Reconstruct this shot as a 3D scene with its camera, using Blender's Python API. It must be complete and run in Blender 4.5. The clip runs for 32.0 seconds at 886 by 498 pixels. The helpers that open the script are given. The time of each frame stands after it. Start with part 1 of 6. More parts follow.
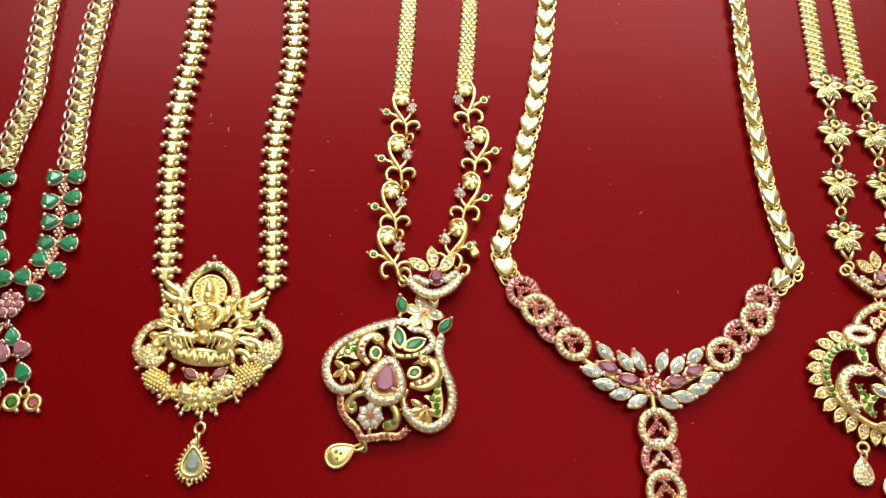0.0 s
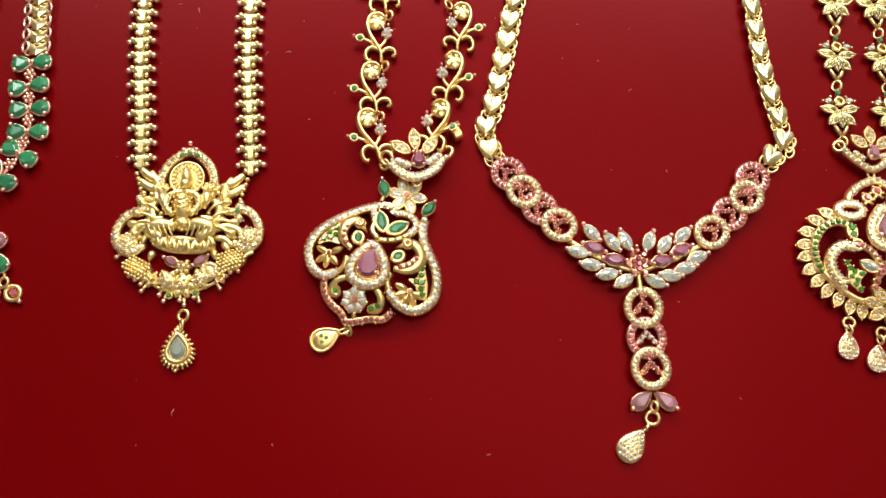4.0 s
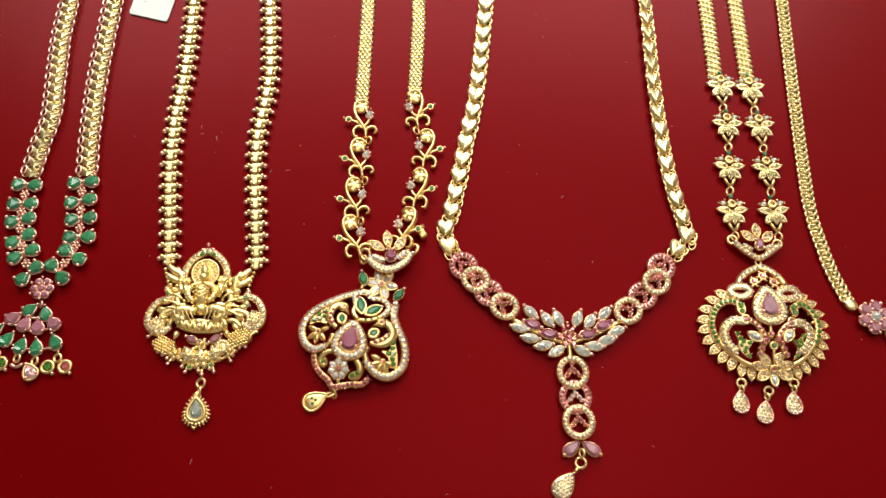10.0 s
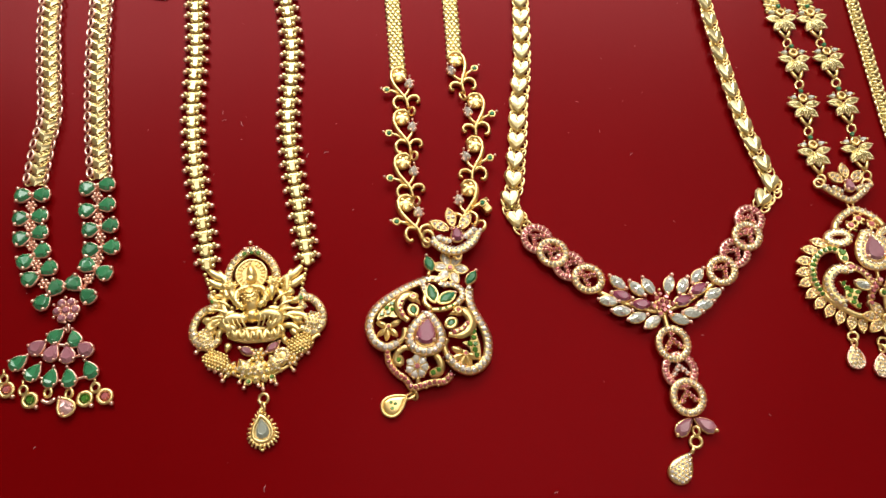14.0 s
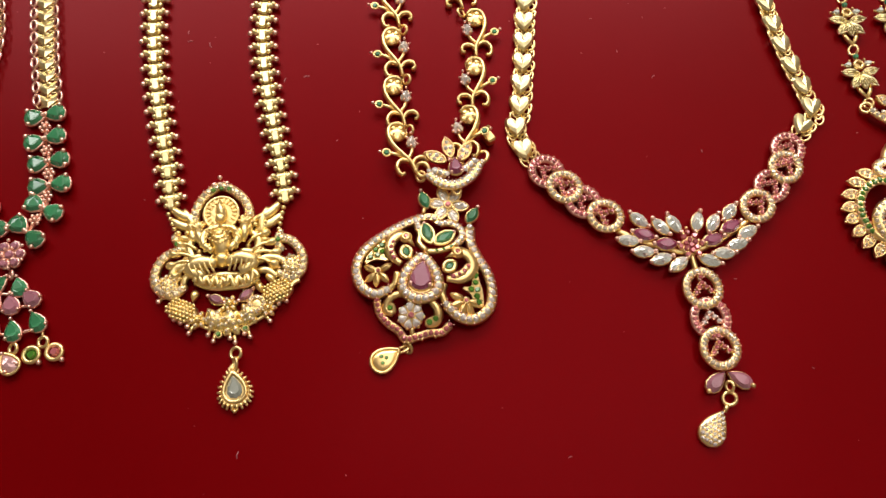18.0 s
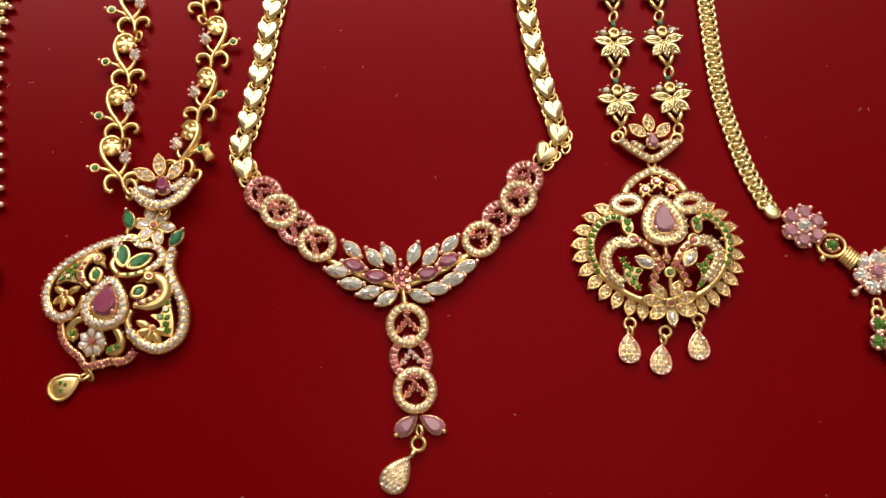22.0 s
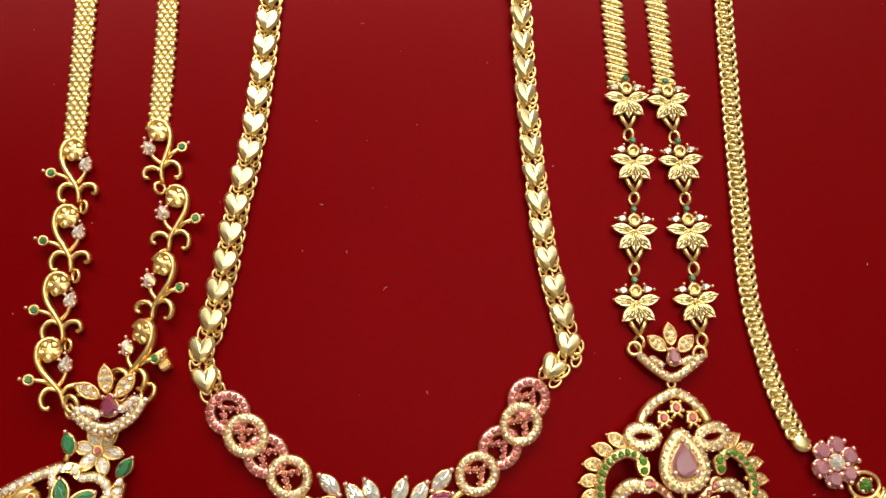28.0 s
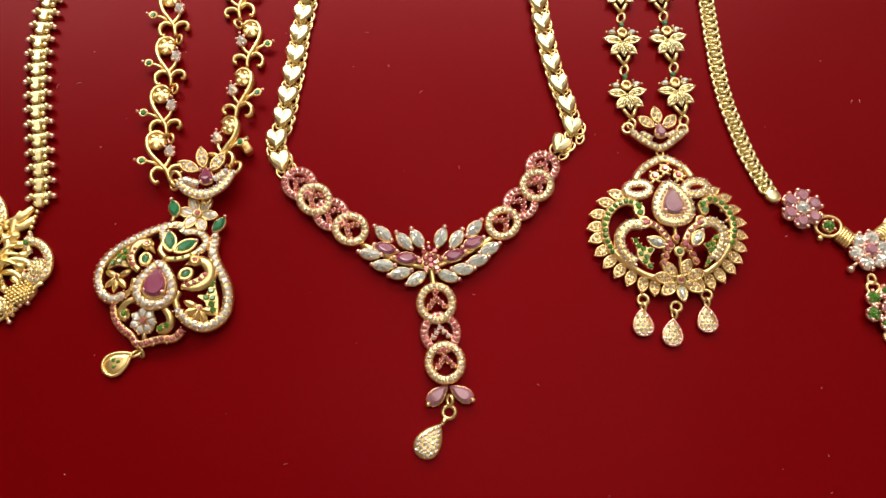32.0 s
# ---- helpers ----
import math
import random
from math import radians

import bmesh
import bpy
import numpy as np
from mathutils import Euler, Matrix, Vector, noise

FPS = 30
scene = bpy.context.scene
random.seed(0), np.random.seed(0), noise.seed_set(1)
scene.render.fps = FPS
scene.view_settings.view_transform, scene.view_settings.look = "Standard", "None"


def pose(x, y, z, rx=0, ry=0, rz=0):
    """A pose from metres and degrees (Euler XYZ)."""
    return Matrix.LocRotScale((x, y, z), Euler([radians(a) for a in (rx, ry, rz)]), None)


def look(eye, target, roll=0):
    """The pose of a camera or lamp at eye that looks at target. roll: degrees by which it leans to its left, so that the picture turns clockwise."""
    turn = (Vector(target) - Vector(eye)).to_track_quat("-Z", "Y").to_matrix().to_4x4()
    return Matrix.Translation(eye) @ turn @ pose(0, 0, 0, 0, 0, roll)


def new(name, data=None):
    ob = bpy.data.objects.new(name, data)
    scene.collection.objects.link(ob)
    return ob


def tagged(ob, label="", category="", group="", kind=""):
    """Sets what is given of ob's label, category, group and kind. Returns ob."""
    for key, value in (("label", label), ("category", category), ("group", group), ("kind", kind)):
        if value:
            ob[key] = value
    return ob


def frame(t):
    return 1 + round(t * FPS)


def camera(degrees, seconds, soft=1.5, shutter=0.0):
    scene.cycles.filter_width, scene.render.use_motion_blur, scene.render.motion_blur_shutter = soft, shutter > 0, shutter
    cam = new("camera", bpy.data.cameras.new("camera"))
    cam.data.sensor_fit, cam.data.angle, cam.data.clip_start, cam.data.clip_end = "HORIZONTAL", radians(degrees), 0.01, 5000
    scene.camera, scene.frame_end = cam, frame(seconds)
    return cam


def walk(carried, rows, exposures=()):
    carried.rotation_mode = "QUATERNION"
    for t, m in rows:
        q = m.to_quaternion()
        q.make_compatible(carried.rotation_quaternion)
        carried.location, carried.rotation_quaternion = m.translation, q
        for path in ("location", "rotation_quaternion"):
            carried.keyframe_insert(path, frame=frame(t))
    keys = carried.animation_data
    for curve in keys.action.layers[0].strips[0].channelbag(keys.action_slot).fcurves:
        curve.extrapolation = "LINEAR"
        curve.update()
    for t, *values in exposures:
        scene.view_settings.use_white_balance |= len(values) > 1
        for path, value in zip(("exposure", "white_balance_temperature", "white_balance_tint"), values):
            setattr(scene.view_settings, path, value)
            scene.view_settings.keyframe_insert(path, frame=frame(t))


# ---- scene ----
cam = camera(56.78, 32.0, soft=1.5)
ROWS = [  # seconds, metres, degrees
    (0.0, 0.0063, -0.0587, 0.2521, 22.82, -2.30, -0.49),
    (0.5, 0.0112, -0.0542, 0.2493, 22.69, -2.02, -0.80),
    (1.0, 0.0098, -0.0388, 0.2395, 21.84, -2.79, -0.70),
    (1.5, 0.0069, -0.0340, 0.2461, 22.74, -3.18, -0.61),
    (2.0, 0.0098, -0.0705, 0.2643, 25.29, -2.56, -0.88),
    (2.5, 0.0055, -0.0924, 0.2607, 26.22, -2.86, -0.65),
    (4.5, 0.0151, -0.0472, 0.2432, 14.25, -1.95, -1.92),
    (5.0, 0.0183, -0.0347, 0.2832, 17.67, -2.16, -2.18),
    (5.5, 0.0155, -0.0301, 0.2882, 18.23, -2.61, -1.79),
    (6.0, 0.0189, -0.0217, 0.2943, 18.49, -1.90, -1.87),
    (6.5, 0.0187, -0.0233, 0.2955, 18.58, -1.91, -1.29),
    (7.0, 0.0238, -0.0374, 0.3150, 20.82, -1.75, -1.44),
    (7.5, 0.0249, -0.0530, 0.3225, 21.93, -1.46, -1.22),
    (8.0, 0.0316, -0.0685, 0.3278, 22.88, -1.04, -1.14),
    (8.5, 0.0348, -0.0855, 0.3263, 23.62, -0.78, -0.69),
    (9.0, 0.0324, -0.0863, 0.3162, 23.09, -0.95, -0.66),
    (9.5, 0.0327, -0.0825, 0.3036, 21.86, -0.90, -1.14),
    (10.0, 0.0233, -0.0835, 0.3040, 22.09, -1.45, -2.08),
    (10.5, 0.0158, -0.0875, 0.3031, 22.33, -1.73, -3.11),
    (11.0, 0.0099, -0.0810, 0.2987, 22.23, -1.90, -4.66),
    (11.5, -0.0006, -0.0778, 0.2937, 22.25, -1.99, -5.46),
    (12.0, -0.0063, -0.0746, 0.2885, 21.87, -2.21, -6.28),
    (12.5, -0.0083, -0.0724, 0.2862, 21.67, -2.35, -6.77),
    (13.0, -0.0074, -0.0719, 0.2813, 21.41, -2.14, -6.68),
    (13.5, -0.0136, -0.0717, 0.2775, 21.70, -2.29, -7.02),
    (14.0, -0.0159, -0.0705, 0.2716, 21.27, -2.21, -8.30),
    (14.5, -0.0192, -0.0697, 0.2721, 21.15, -1.93, -9.16),
    (16.5, -0.0289, -0.0759, 0.2584, 21.33, -2.42, -9.62),
    (17.0, -0.0278, -0.0764, 0.2450, 20.82, -2.54, -9.78),
    (17.5, -0.0235, -0.0751, 0.2392, 20.33, -2.50, -9.89),
    (18.0, -0.0132, -0.0689, 0.2352, 19.28, -2.03, -8.69),
    (18.5, 0.0161, -0.0644, 0.2376, 17.91, -1.74, -7.72),
    (19.0, 0.0443, -0.0667, 0.2364, 18.12, -1.13, -7.39),
    (19.5, 0.0660, -0.0669, 0.2382, 18.37, -0.77, -7.50),
    (20.0, 0.0740, -0.0691, 0.2353, 18.18, -1.18, -7.16),
    (20.5, 0.0783, -0.0760, 0.2384, 19.06, -1.10, -7.12),
    (21.0, 0.0837, -0.0791, 0.2374, 19.28, -1.12, -6.82),
    (21.5, 0.0819, -0.0696, 0.2336, 18.22, -1.16, -5.90),
    (22.0, 0.0824, -0.0616, 0.2322, 17.26, -1.22, -5.97),
    (22.5, 0.0850, -0.0724, 0.2349, 17.79, -0.88, -5.79),
    (23.0, 0.0850, -0.0787, 0.2389, 17.77, -0.76, -5.07),
    (23.5, 0.0841, -0.0685, 0.2378, 17.18, -1.22, -5.21),
    (24.0, 0.0786, -0.0600, 0.2318, 16.25, -1.93, -5.01),
    (24.5, 0.0806, -0.0522, 0.2232, 15.00, -2.08, -5.08),
    (25.0, 0.0821, -0.0449, 0.2182, 14.67, -1.91, -4.58),
    (25.5, 0.0798, -0.0286, 0.2137, 12.43, -2.27, -3.81),
    (26.0, 0.0840, -0.0083, 0.2178, 12.16, -1.95, -4.06),
    (26.5, 0.0806, 0.0166, 0.2306, 12.44, -2.31, -3.76),
    (28.5, 0.0817, 0.0208, 0.2195, 14.10, -4.53, -4.85),
    (29.0, 0.0819, -0.0220, 0.2393, 16.51, -3.79, -4.70),
    (29.5, 0.0869, -0.0624, 0.2504, 17.76, -2.71, -4.21),
    (30.0, 0.0847, -0.0833, 0.2573, 18.13, -2.44, -3.80),
    (30.5, 0.0806, -0.1027, 0.2601, 19.83, -2.12, -4.50),
    (31.0, 0.0735, -0.0942, 0.2593, 18.90, -1.83, -4.26),
    (31.5, 0.0602, -0.0808, 0.2501, 18.30, -2.60, -5.86),
    (32.0, 0.0705, -0.0753, 0.2455, 18.42, -1.50, -6.71),
]
EXPOSURES = [  # seconds, stops, kelvin, tint
    (0.0, 0.02, 5950, -4), (2.0, 0.0, 6150, 0), (6.0, -0.05, 6100, 5), (9.0, -0.15, 6300, 7), (16.0, -0.25, 6500, 11), (20.0, -0.38, 6650, 18), (25.0, -0.40, 6950, 15), (29.0, -0.17, 7000, 11), (30.0, -0.20, 6600, 11), (31.0, -0.20, 6350, 11), (32.0, -0.20, 6500, 11),
]
walk(cam, [(t, pose(x, y, z, rx, ry, rz)) for t, x, y, z, rx, ry, rz in ROWS], EXPOSURES)

# ---- light: a bright shop room, a wide window beyond the table and added overhead lamps ----
world = bpy.data.worlds.new("world")
scene.world = world
world.use_nodes = True
world.node_tree.nodes["Background"].inputs[0].default_value = (0.9, 0.95, 1.0, 1)
world.node_tree.nodes["Background"].inputs[1].default_value = 0.15


def area_lamp(name, eye, target, sx, sy, watts, colour):
    data = bpy.data.lights.new(name, "AREA")
    data.shape, data.size, data.size_y, data.energy, data.color = "RECTANGLE", sx, sy, watts, colour
    ob = new(name, data)
    ob.matrix_world = look(eye, target)
    return ob


# daylight in the window's opening, then two unseen lamps added overhead
area_lamp("window_light", (0.05, 0.88, 0.76), (0.06, 0, 0.40), 1.4, 0.46, 19.0, (1.0, 0.97, 0.94))
# broad added fill that keeps the upturned gold bright
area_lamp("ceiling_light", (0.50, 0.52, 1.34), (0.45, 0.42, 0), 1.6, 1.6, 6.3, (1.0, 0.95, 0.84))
# smaller added lamp that makes the soft bright patch on the red sheet
area_lamp("counter_light", (0.32, 0.27, 1.30), (0.30, 0.22, 0), 0.75, 0.75, 4.4, (1.0, 0.95, 0.86))


# ---- materials ----
def material(name, base, rough, metal=0.0, vary=0.0, spec=0.5, bump=0.0, scale=400.0, coat=0.0, ior=1.5, island=False, coat_rough=0.05):
    m = bpy.data.materials.new(name)
    m.use_nodes = True
    t = m.node_tree
    b = t.nodes["Principled BSDF"]
    b.inputs["Base Color"].default_value = (*base, 1)
    b.inputs["Roughness"].default_value = rough
    b.inputs["Metallic"].default_value = metal
    b.inputs["Specular IOR Level"].default_value = spec
    b.inputs["IOR"].default_value = ior
    b.inputs["Coat Weight"].default_value = coat
    b.inputs["Coat Roughness"].default_value = coat_rough
    coord = t.nodes.new("ShaderNodeTexCoord")
    grain = t.nodes.new("ShaderNodeTexNoise")
    grain.inputs["Scale"].default_value = scale
    grain.inputs["Detail"].default_value = 4
    t.links.new(coord.outputs["Object"], grain.inputs["Vector"])
    if vary:
        hsv = t.nodes.new("ShaderNodeHueSaturation")
        hsv.inputs["Color"].default_value = (*base, 1)
        if island:
            src = t.nodes.new("ShaderNodeNewGeometry").outputs["Random Per Island"]
        else:
            src = t.nodes.new("ShaderNodeObjectInfo").outputs["Random"]
        add = t.nodes.new("ShaderNodeMath")
        add.operation = "ADD"
        t.links.new(src, add.inputs[0])
        t.links.new(grain.outputs["Fac"], add.inputs[1])
        mr = t.nodes.new("ShaderNodeMapRange")
        mr.inputs["From Max"].default_value = 2.0
        mr.inputs["To Min"].default_value, mr.inputs["To Max"].default_value = 1 - vary, 1 + vary
        t.links.new(add.outputs[0], mr.inputs["Value"])
        t.links.new(mr.outputs[0], hsv.inputs["Value"])
        t.links.new(hsv.outputs[0], b.inputs["Base Color"])
    if bump:
        bp = t.nodes.new("ShaderNodeBump")
        bp.inputs["Strength"].default_value = bump
        bp.inputs["Distance"].default_value = 0.0002
        t.links.new(grain.outputs["Fac"], bp.inputs["Height"])
        t.links.new(bp.outputs[0], b.inputs["Normal"])
    return m


GOLD = material("gold", (0.95, 0.72, 0.32), 0.31, 1.0, vary=0.12, bump=0.35, scale=1500)
GOLD_CAST = material("cast_gold", (0.95, 0.73, 0.32), 0.35, 1.0, vary=0.15, bump=1.0, scale=650)
GOLD_DEEP = material("deep_gold", (0.95, 0.69, 0.29), 0.31, 1.0, vary=0.12, bump=0.25, scale=1500)
GOLD_BRIGHT = material("polished_gold", (0.96, 0.84, 0.46), 0.28, 1.0, vary=0.08, bump=0.05, scale=900)
GOLD_CHAIN = material("chain_gold", (0.95, 0.80, 0.40), 0.33, 1.0, vary=0.10, bump=0.15, scale=1500)
GOLD_BAR = material("bar_link_gold", (0.95, 0.81, 0.41), 0.33, 1.0, vary=0.10, bump=0.2, scale=1500)
# the pink also paints in the red sheet reflected on claws and tips
GOLD_ROSE_REFLECT = material("rosy_reflecting_gold", (0.96, 0.60, 0.47), 0.30, 1.0, vary=0.12, bump=0.2, scale=1500)
CLEAR = material("clear_stone", (0.86, 0.91, 0.84), 0.07, 0.55, vary=0.2, ior=2.2, scale=900)
CLEAR_PAVE = material("clear_small_stones", (0.92, 0.88, 0.82), 0.15, 0.40, vary=0.25, ior=2.0, scale=900)
CREAM_PAVE = material("cream_small_stones", (0.84, 0.74, 0.56), 0.14, 0.5, vary=0.25, ior=2.0, scale=900)
PALE_PAVE = material("champagne_small_stones", (0.92, 0.80, 0.56), 0.16, 0.6, vary=0.3, ior=2.0, scale=900)
PINK_PAVE = material("pink_small_stones", (0.56, 0.15, 0.16), 0.14, 0.25, vary=0.4, ior=1.9, scale=900)
GREEN_PAVE = material("green_small_stones", (0.075, 0.22, 0.022), 0.15, 0.0, vary=0.4, ior=1.9, scale=900)
CLEAR_GREY = material("grey_stone", (0.34, 0.37, 0.31), 0.08, 0.3, vary=0.2, ior=1.9, scale=900)
RUBY = material("ruby", (0.25, 0.035, 0.085), 0.20, 0.0, vary=0.2, ior=1.77, scale=700)
PINK_PALE = material("pale_pink_stone", (0.62, 0.36, 0.35), 0.12, 0.2, vary=0.3, ior=1.8, scale=700)
MAUVE = material("pink_stone", (0.36, 0.14, 0.175), 0.20, 0.0, vary=0.3, ior=1.77, scale=700)
GREEN_CUT = material("green_cut_stone", (0.060, 0.20, 0.022), 0.13, 0.15, vary=0.5, ior=1.8, scale=500)
EMERALD = material("emerald", (0.036, 0.205, 0.085), 0.16, 0.0, vary=0.45, ior=1.7, scale=500)
TAG_WHITE = material("tag_card", (0.72, 0.78, 0.69), 0.45, vary=0.06, scale=300, bump=0.05)
TAG_INK = material("tag_ink", (0.45, 0.48, 0.48), 0.6, vary=0.2, scale=900)
CORD = material("orange_cord", (0.80, 0.36, 0.06), 0.7, vary=0.2, scale=1500, bump=0.4)
WALL = material("wall_paint", (0.85, 0.81, 0.72), 0.8, vary=0.05, scale=6)
CEILING = material("ceiling_paint", (0.8, 0.78, 0.74), 0.85, vary=0.05, scale=6)
FLOOR = material("floor_tile", (0.35, 0.30, 0.26), 0.5, vary=0.1, scale=5)
COUNTER = material("counter_wood", (0.22, 0.13, 0.07), 0.5, vary=0.15, scale=20)
DUST = material("dust", (0.44, 0.18, 0.18), 0.9, vary=0.2, scale=900)


def red_sheet():
    m = material("red_sheet", (0.30, 0.004, 0.012), 0.3, vary=0.0, scale=60, spec=0.30, coat=0.02, coat_rough=0.2)
    t = m.node_tree
    b = t.nodes["Principled BSDF"]
    coord = t.nodes.new("ShaderNodeTexCoord")
    fine = t.nodes.new("ShaderNodeTexNoise")
    fine.inputs["Scale"].default_value, fine.inputs["Detail"].default_value = 14.0, 6.0
    t.links.new(coord.outputs["Object"], fine.inputs["Vector"])
    ramp = t.nodes.new("ShaderNodeMix")
    ramp.data_type = "RGBA"
    ramp.inputs[6].default_value = (0.128, 0.0003, 0.0009, 1)
    ramp.inputs[7].default_value = (0.153, 0.0005, 0.0014, 1)
    t.links.new(fine.outputs["Fac"], ramp.inputs[0])
    t.links.new(ramp.outputs[2], b.inputs["Base Color"])
    smear = t.nodes.new("ShaderNodeTexNoise")
    smear.inputs["Scale"].default_value, smear.inputs["Detail"].default_value = 45.0, 5.0
    t.links.new(coord.outputs["Object"], smear.inputs["Vector"])
    mr = t.nodes.new("ShaderNodeMapRange")
    mr.inputs["To Min"].default_value, mr.inputs["To Max"].default_value = 0.31, 0.39
    t.links.new(smear.outputs["Fac"], mr.inputs["Value"])
    t.links.new(mr.outputs[0], b.inputs["Roughness"])
    b.inputs["Specular Tint"].default_value = (1.0, 0.03, 0.05, 1)
    return m


RED = red_sheet()


# ---- building helpers: everything below is drawn in centimetres on the plan ----
class Shape:
    def __init__(self):
        self.v, self.f, self.s, self.m, self.gems = [], [], [], [], []

    def add(self, verts, faces, smooth, rosy=False):
        n = len(self.v)
        self.v += [tuple(p) for p in verts]
        self.f += [tuple(i + n for i in f) for f in faces]
        self.s += [smooth] * len(faces)
        self.m += [1 if rosy else 0] * len(faces)
        return self

    def tube(self, pts, r, n=6, closed=False, flat=1.0, ends=True, rosy=False):
        """A wire through pts; r one radius or one for each point; flat: height over width."""
        pts = [Vector(p if len(p) == 3 else (*p, 0)) for p in pts]
        k = len(pts)
        rr = r if isinstance(r, (list, tuple)) else [r] * k
        verts, faces = [], []
        for i, p in enumerate(pts):
            a = pts[i - 1] if (i or closed) else p
            b = pts[(i + 1) % k] if (i < k - 1 or closed) else p
            d = (b - a).normalized()
            side = d.cross(Vector((0, 0, 1)))
            side = side.normalized() if side.length > 1e-4 else Vector((1, 0, 0))
            up = side.cross(d)
            for j in range(n):
                w = 2 * math.pi * j / n
                verts.append(p + side * (rr[i] * math.cos(w)) + up * (rr[i] * flat * math.sin(w)))
        for i in range(k if closed else k - 1):
            for j in range(n):
                q = (i + 1) % k
                faces.append((i * n + j, i * n + (j + 1) % n, q * n + (j + 1) % n, q * n + j))
        if ends and not closed:
            faces += [tuple(range(n))[::-1], tuple(range((k - 1) * n, k * n))]
        return self.add(verts, faces, True, rosy)

    def ring(self, x, y, z, R, r, n=14, m=6, stretch=1.0, turn=0.0, tip=0.0, arc=(0, 360), rosy=False):
        """A torus, stretched along its own y, turned, and tipped about its own y axis by degrees."""
        full = arc[1] - arc[0] >= 360
        pts = []
        for i in range(n + (0 if full else 1)):
            w = radians(arc[0] + (arc[1] - arc[0]) * i / n)
            a, b = R * math.cos(w), R * stretch * math.sin(w)
            c = a * math.cos(radians(tip)), b, a * math.sin(radians(tip))
            q = spin(c[0], c[1], turn)
            pts.append((x + q[0], y + q[1], z + c[2]))
        return self.tube(pts, r, m, closed=full, rosy=rosy)

    def bead(self, x, y, z, r, n=7, k=4, flat=1.0, rosy=False):
        verts, faces = [(x, y, z + r * flat)], []
        for i in range(1, k):
            w = math.pi * i / k
            for j in range(n):
                u = 2 * math.pi * j / n
                verts.append((x + r * math.sin(w) * math.cos(u), y + r * math.sin(w) * math.sin(u), z + r * flat * math.cos(w)))
        verts.append((x, y, z - r * flat))
        last = len(verts) - 1
        for j in range(n):
            faces.append((0, 1 + j, 1 + (j + 1) % n))
            for i in range(k - 2):
                a, b = 1 + i * n, 1 + (i + 1) * n
                faces.append((a + j, b + j, b + (j + 1) % n, a + (j + 1) % n))
            faces.append((last, last - n + (j + 1) % n, last - n + j))
        return self.add(verts, faces, True, rosy)

    def gem(self, out, x, y, z, turn, h, inset=0.62, pointed=False, tilt=0.0, uneven=0.0):
        """A cut stone over an outline: girdle, crown and table; uneven breaks the crown into odd facets."""
        n = len(out)
        lo = [(p[0] * 0.8, p[1] * 0.8, -h * 0.6) for p in out]
        mid = [(p[0], p[1], 0) for p in out]
        top = [(p[0] * inset, p[1] * inset, h * (1 + random.uniform(-uneven, uneven))) for p in out]
        ta, tb = (random.uniform(-tilt, tilt), random.uniform(-tilt, tilt)) if tilt else (0, 0)
        verts = [(x + spin(p[0], p[1], turn)[0], y + spin(p[0], p[1], turn)[1], z + p[2] + ta * p[0] + tb * p[1]) for p in lo + mid + top]
        faces = [tuple(range(n))[::-1]]
        for j in range(n):
            q = (j + 1) % n
            faces.append((j, q, n + q, n + j))
            faces.append((n + j, n + q, 2 * n + j))
            faces.append((n + q, 2 * n + q, 2 * n + j))
        if pointed:
            verts.append((x, y, z + h * 1.25))
            faces += [(2 * n + j, 2 * n + (j + 1) % n, 3 * n) for j in range(n)]
        else:
            faces.append(tuple(range(2 * n, 3 * n)))
        self.gems.append((len(self.v), len(self.v) + len(verts), faces))
        return self.add(verts, faces, False)

    def plate(self, out, x, y, z0, z1, turn=0.0, bevel=0.02, dome=0.0):
        """A slab over an outline with a bevelled rim; dome lifts its middle."""
        n = len(out)
        big = max(math.hypot(*p) for p in out)
        k = max(0.2, 1 - bevel / big)
        rings = [[(p[0], p[1], z0) for p in out], [(p[0], p[1], z1 - bevel) for p in out], [(p[0] * k, p[1] * k, z1) for p in out]]
        if dome:
            rings.append([(p[0] * k * 0.5, p[1] * k * 0.5, z1 + dome * 0.8) for p in out])
        verts = [(x + spin(p[0], p[1], turn)[0], y + spin(p[0], p[1], turn)[1], p[2]) for r in rings for p in r]
        verts.append((x, y, z1 + dome))
        faces = [tuple(range(n))[::-1]]
        for i in range(len(rings) - 1):
            for j in range(n):
                q = (j + 1) % n
                faces.append((i * n + j, i * n + q, (i + 1) * n + q, (i + 1) * n + j))
        b = (len(rings) - 1) * n
        faces += [(b + j, b + (j + 1) % n, len(verts) - 1) for j in range(n)]
        return self.add(verts, faces, bool(dome))

    def box(self, x, y, z, sx, sy, sz, turn=0.0, bevel=0.02):
        a, b = sx / 2, sy / 2
        c = min(bevel, a * 0.8, b * 0.8)
        out = [(a, b - c), (a - c, b), (c - a, b), (-a, b - c), (-a, c - b), (c - a, -b), (a - c, -b), (a, c - b)]
        return self.plate(out, x, y, z - sz / 2, z + sz / 2, turn, bevel)

    def mesh(self, name, mat, origin=(0, 0, 0)):
        me = bpy.data.meshes.new(name)
        o = Vector(origin)
        me.from_pydata([(Vector(p) - o) * 0.01 for p in self.v], [], self.f)
        me.polygons.foreach_set("use_smooth", self.s)
        me.materials.append(mat)
        if any(self.m):
            me.materials.append(GOLD_ROSE_REFLECT)
            me.polygons.foreach_set("material_index", self.m)
        me.update()
        return me


def spin(x, y, deg):
    c, s = math.cos(radians(deg)), math.sin(radians(deg))
    return c * x - s * y, s * x + c * y


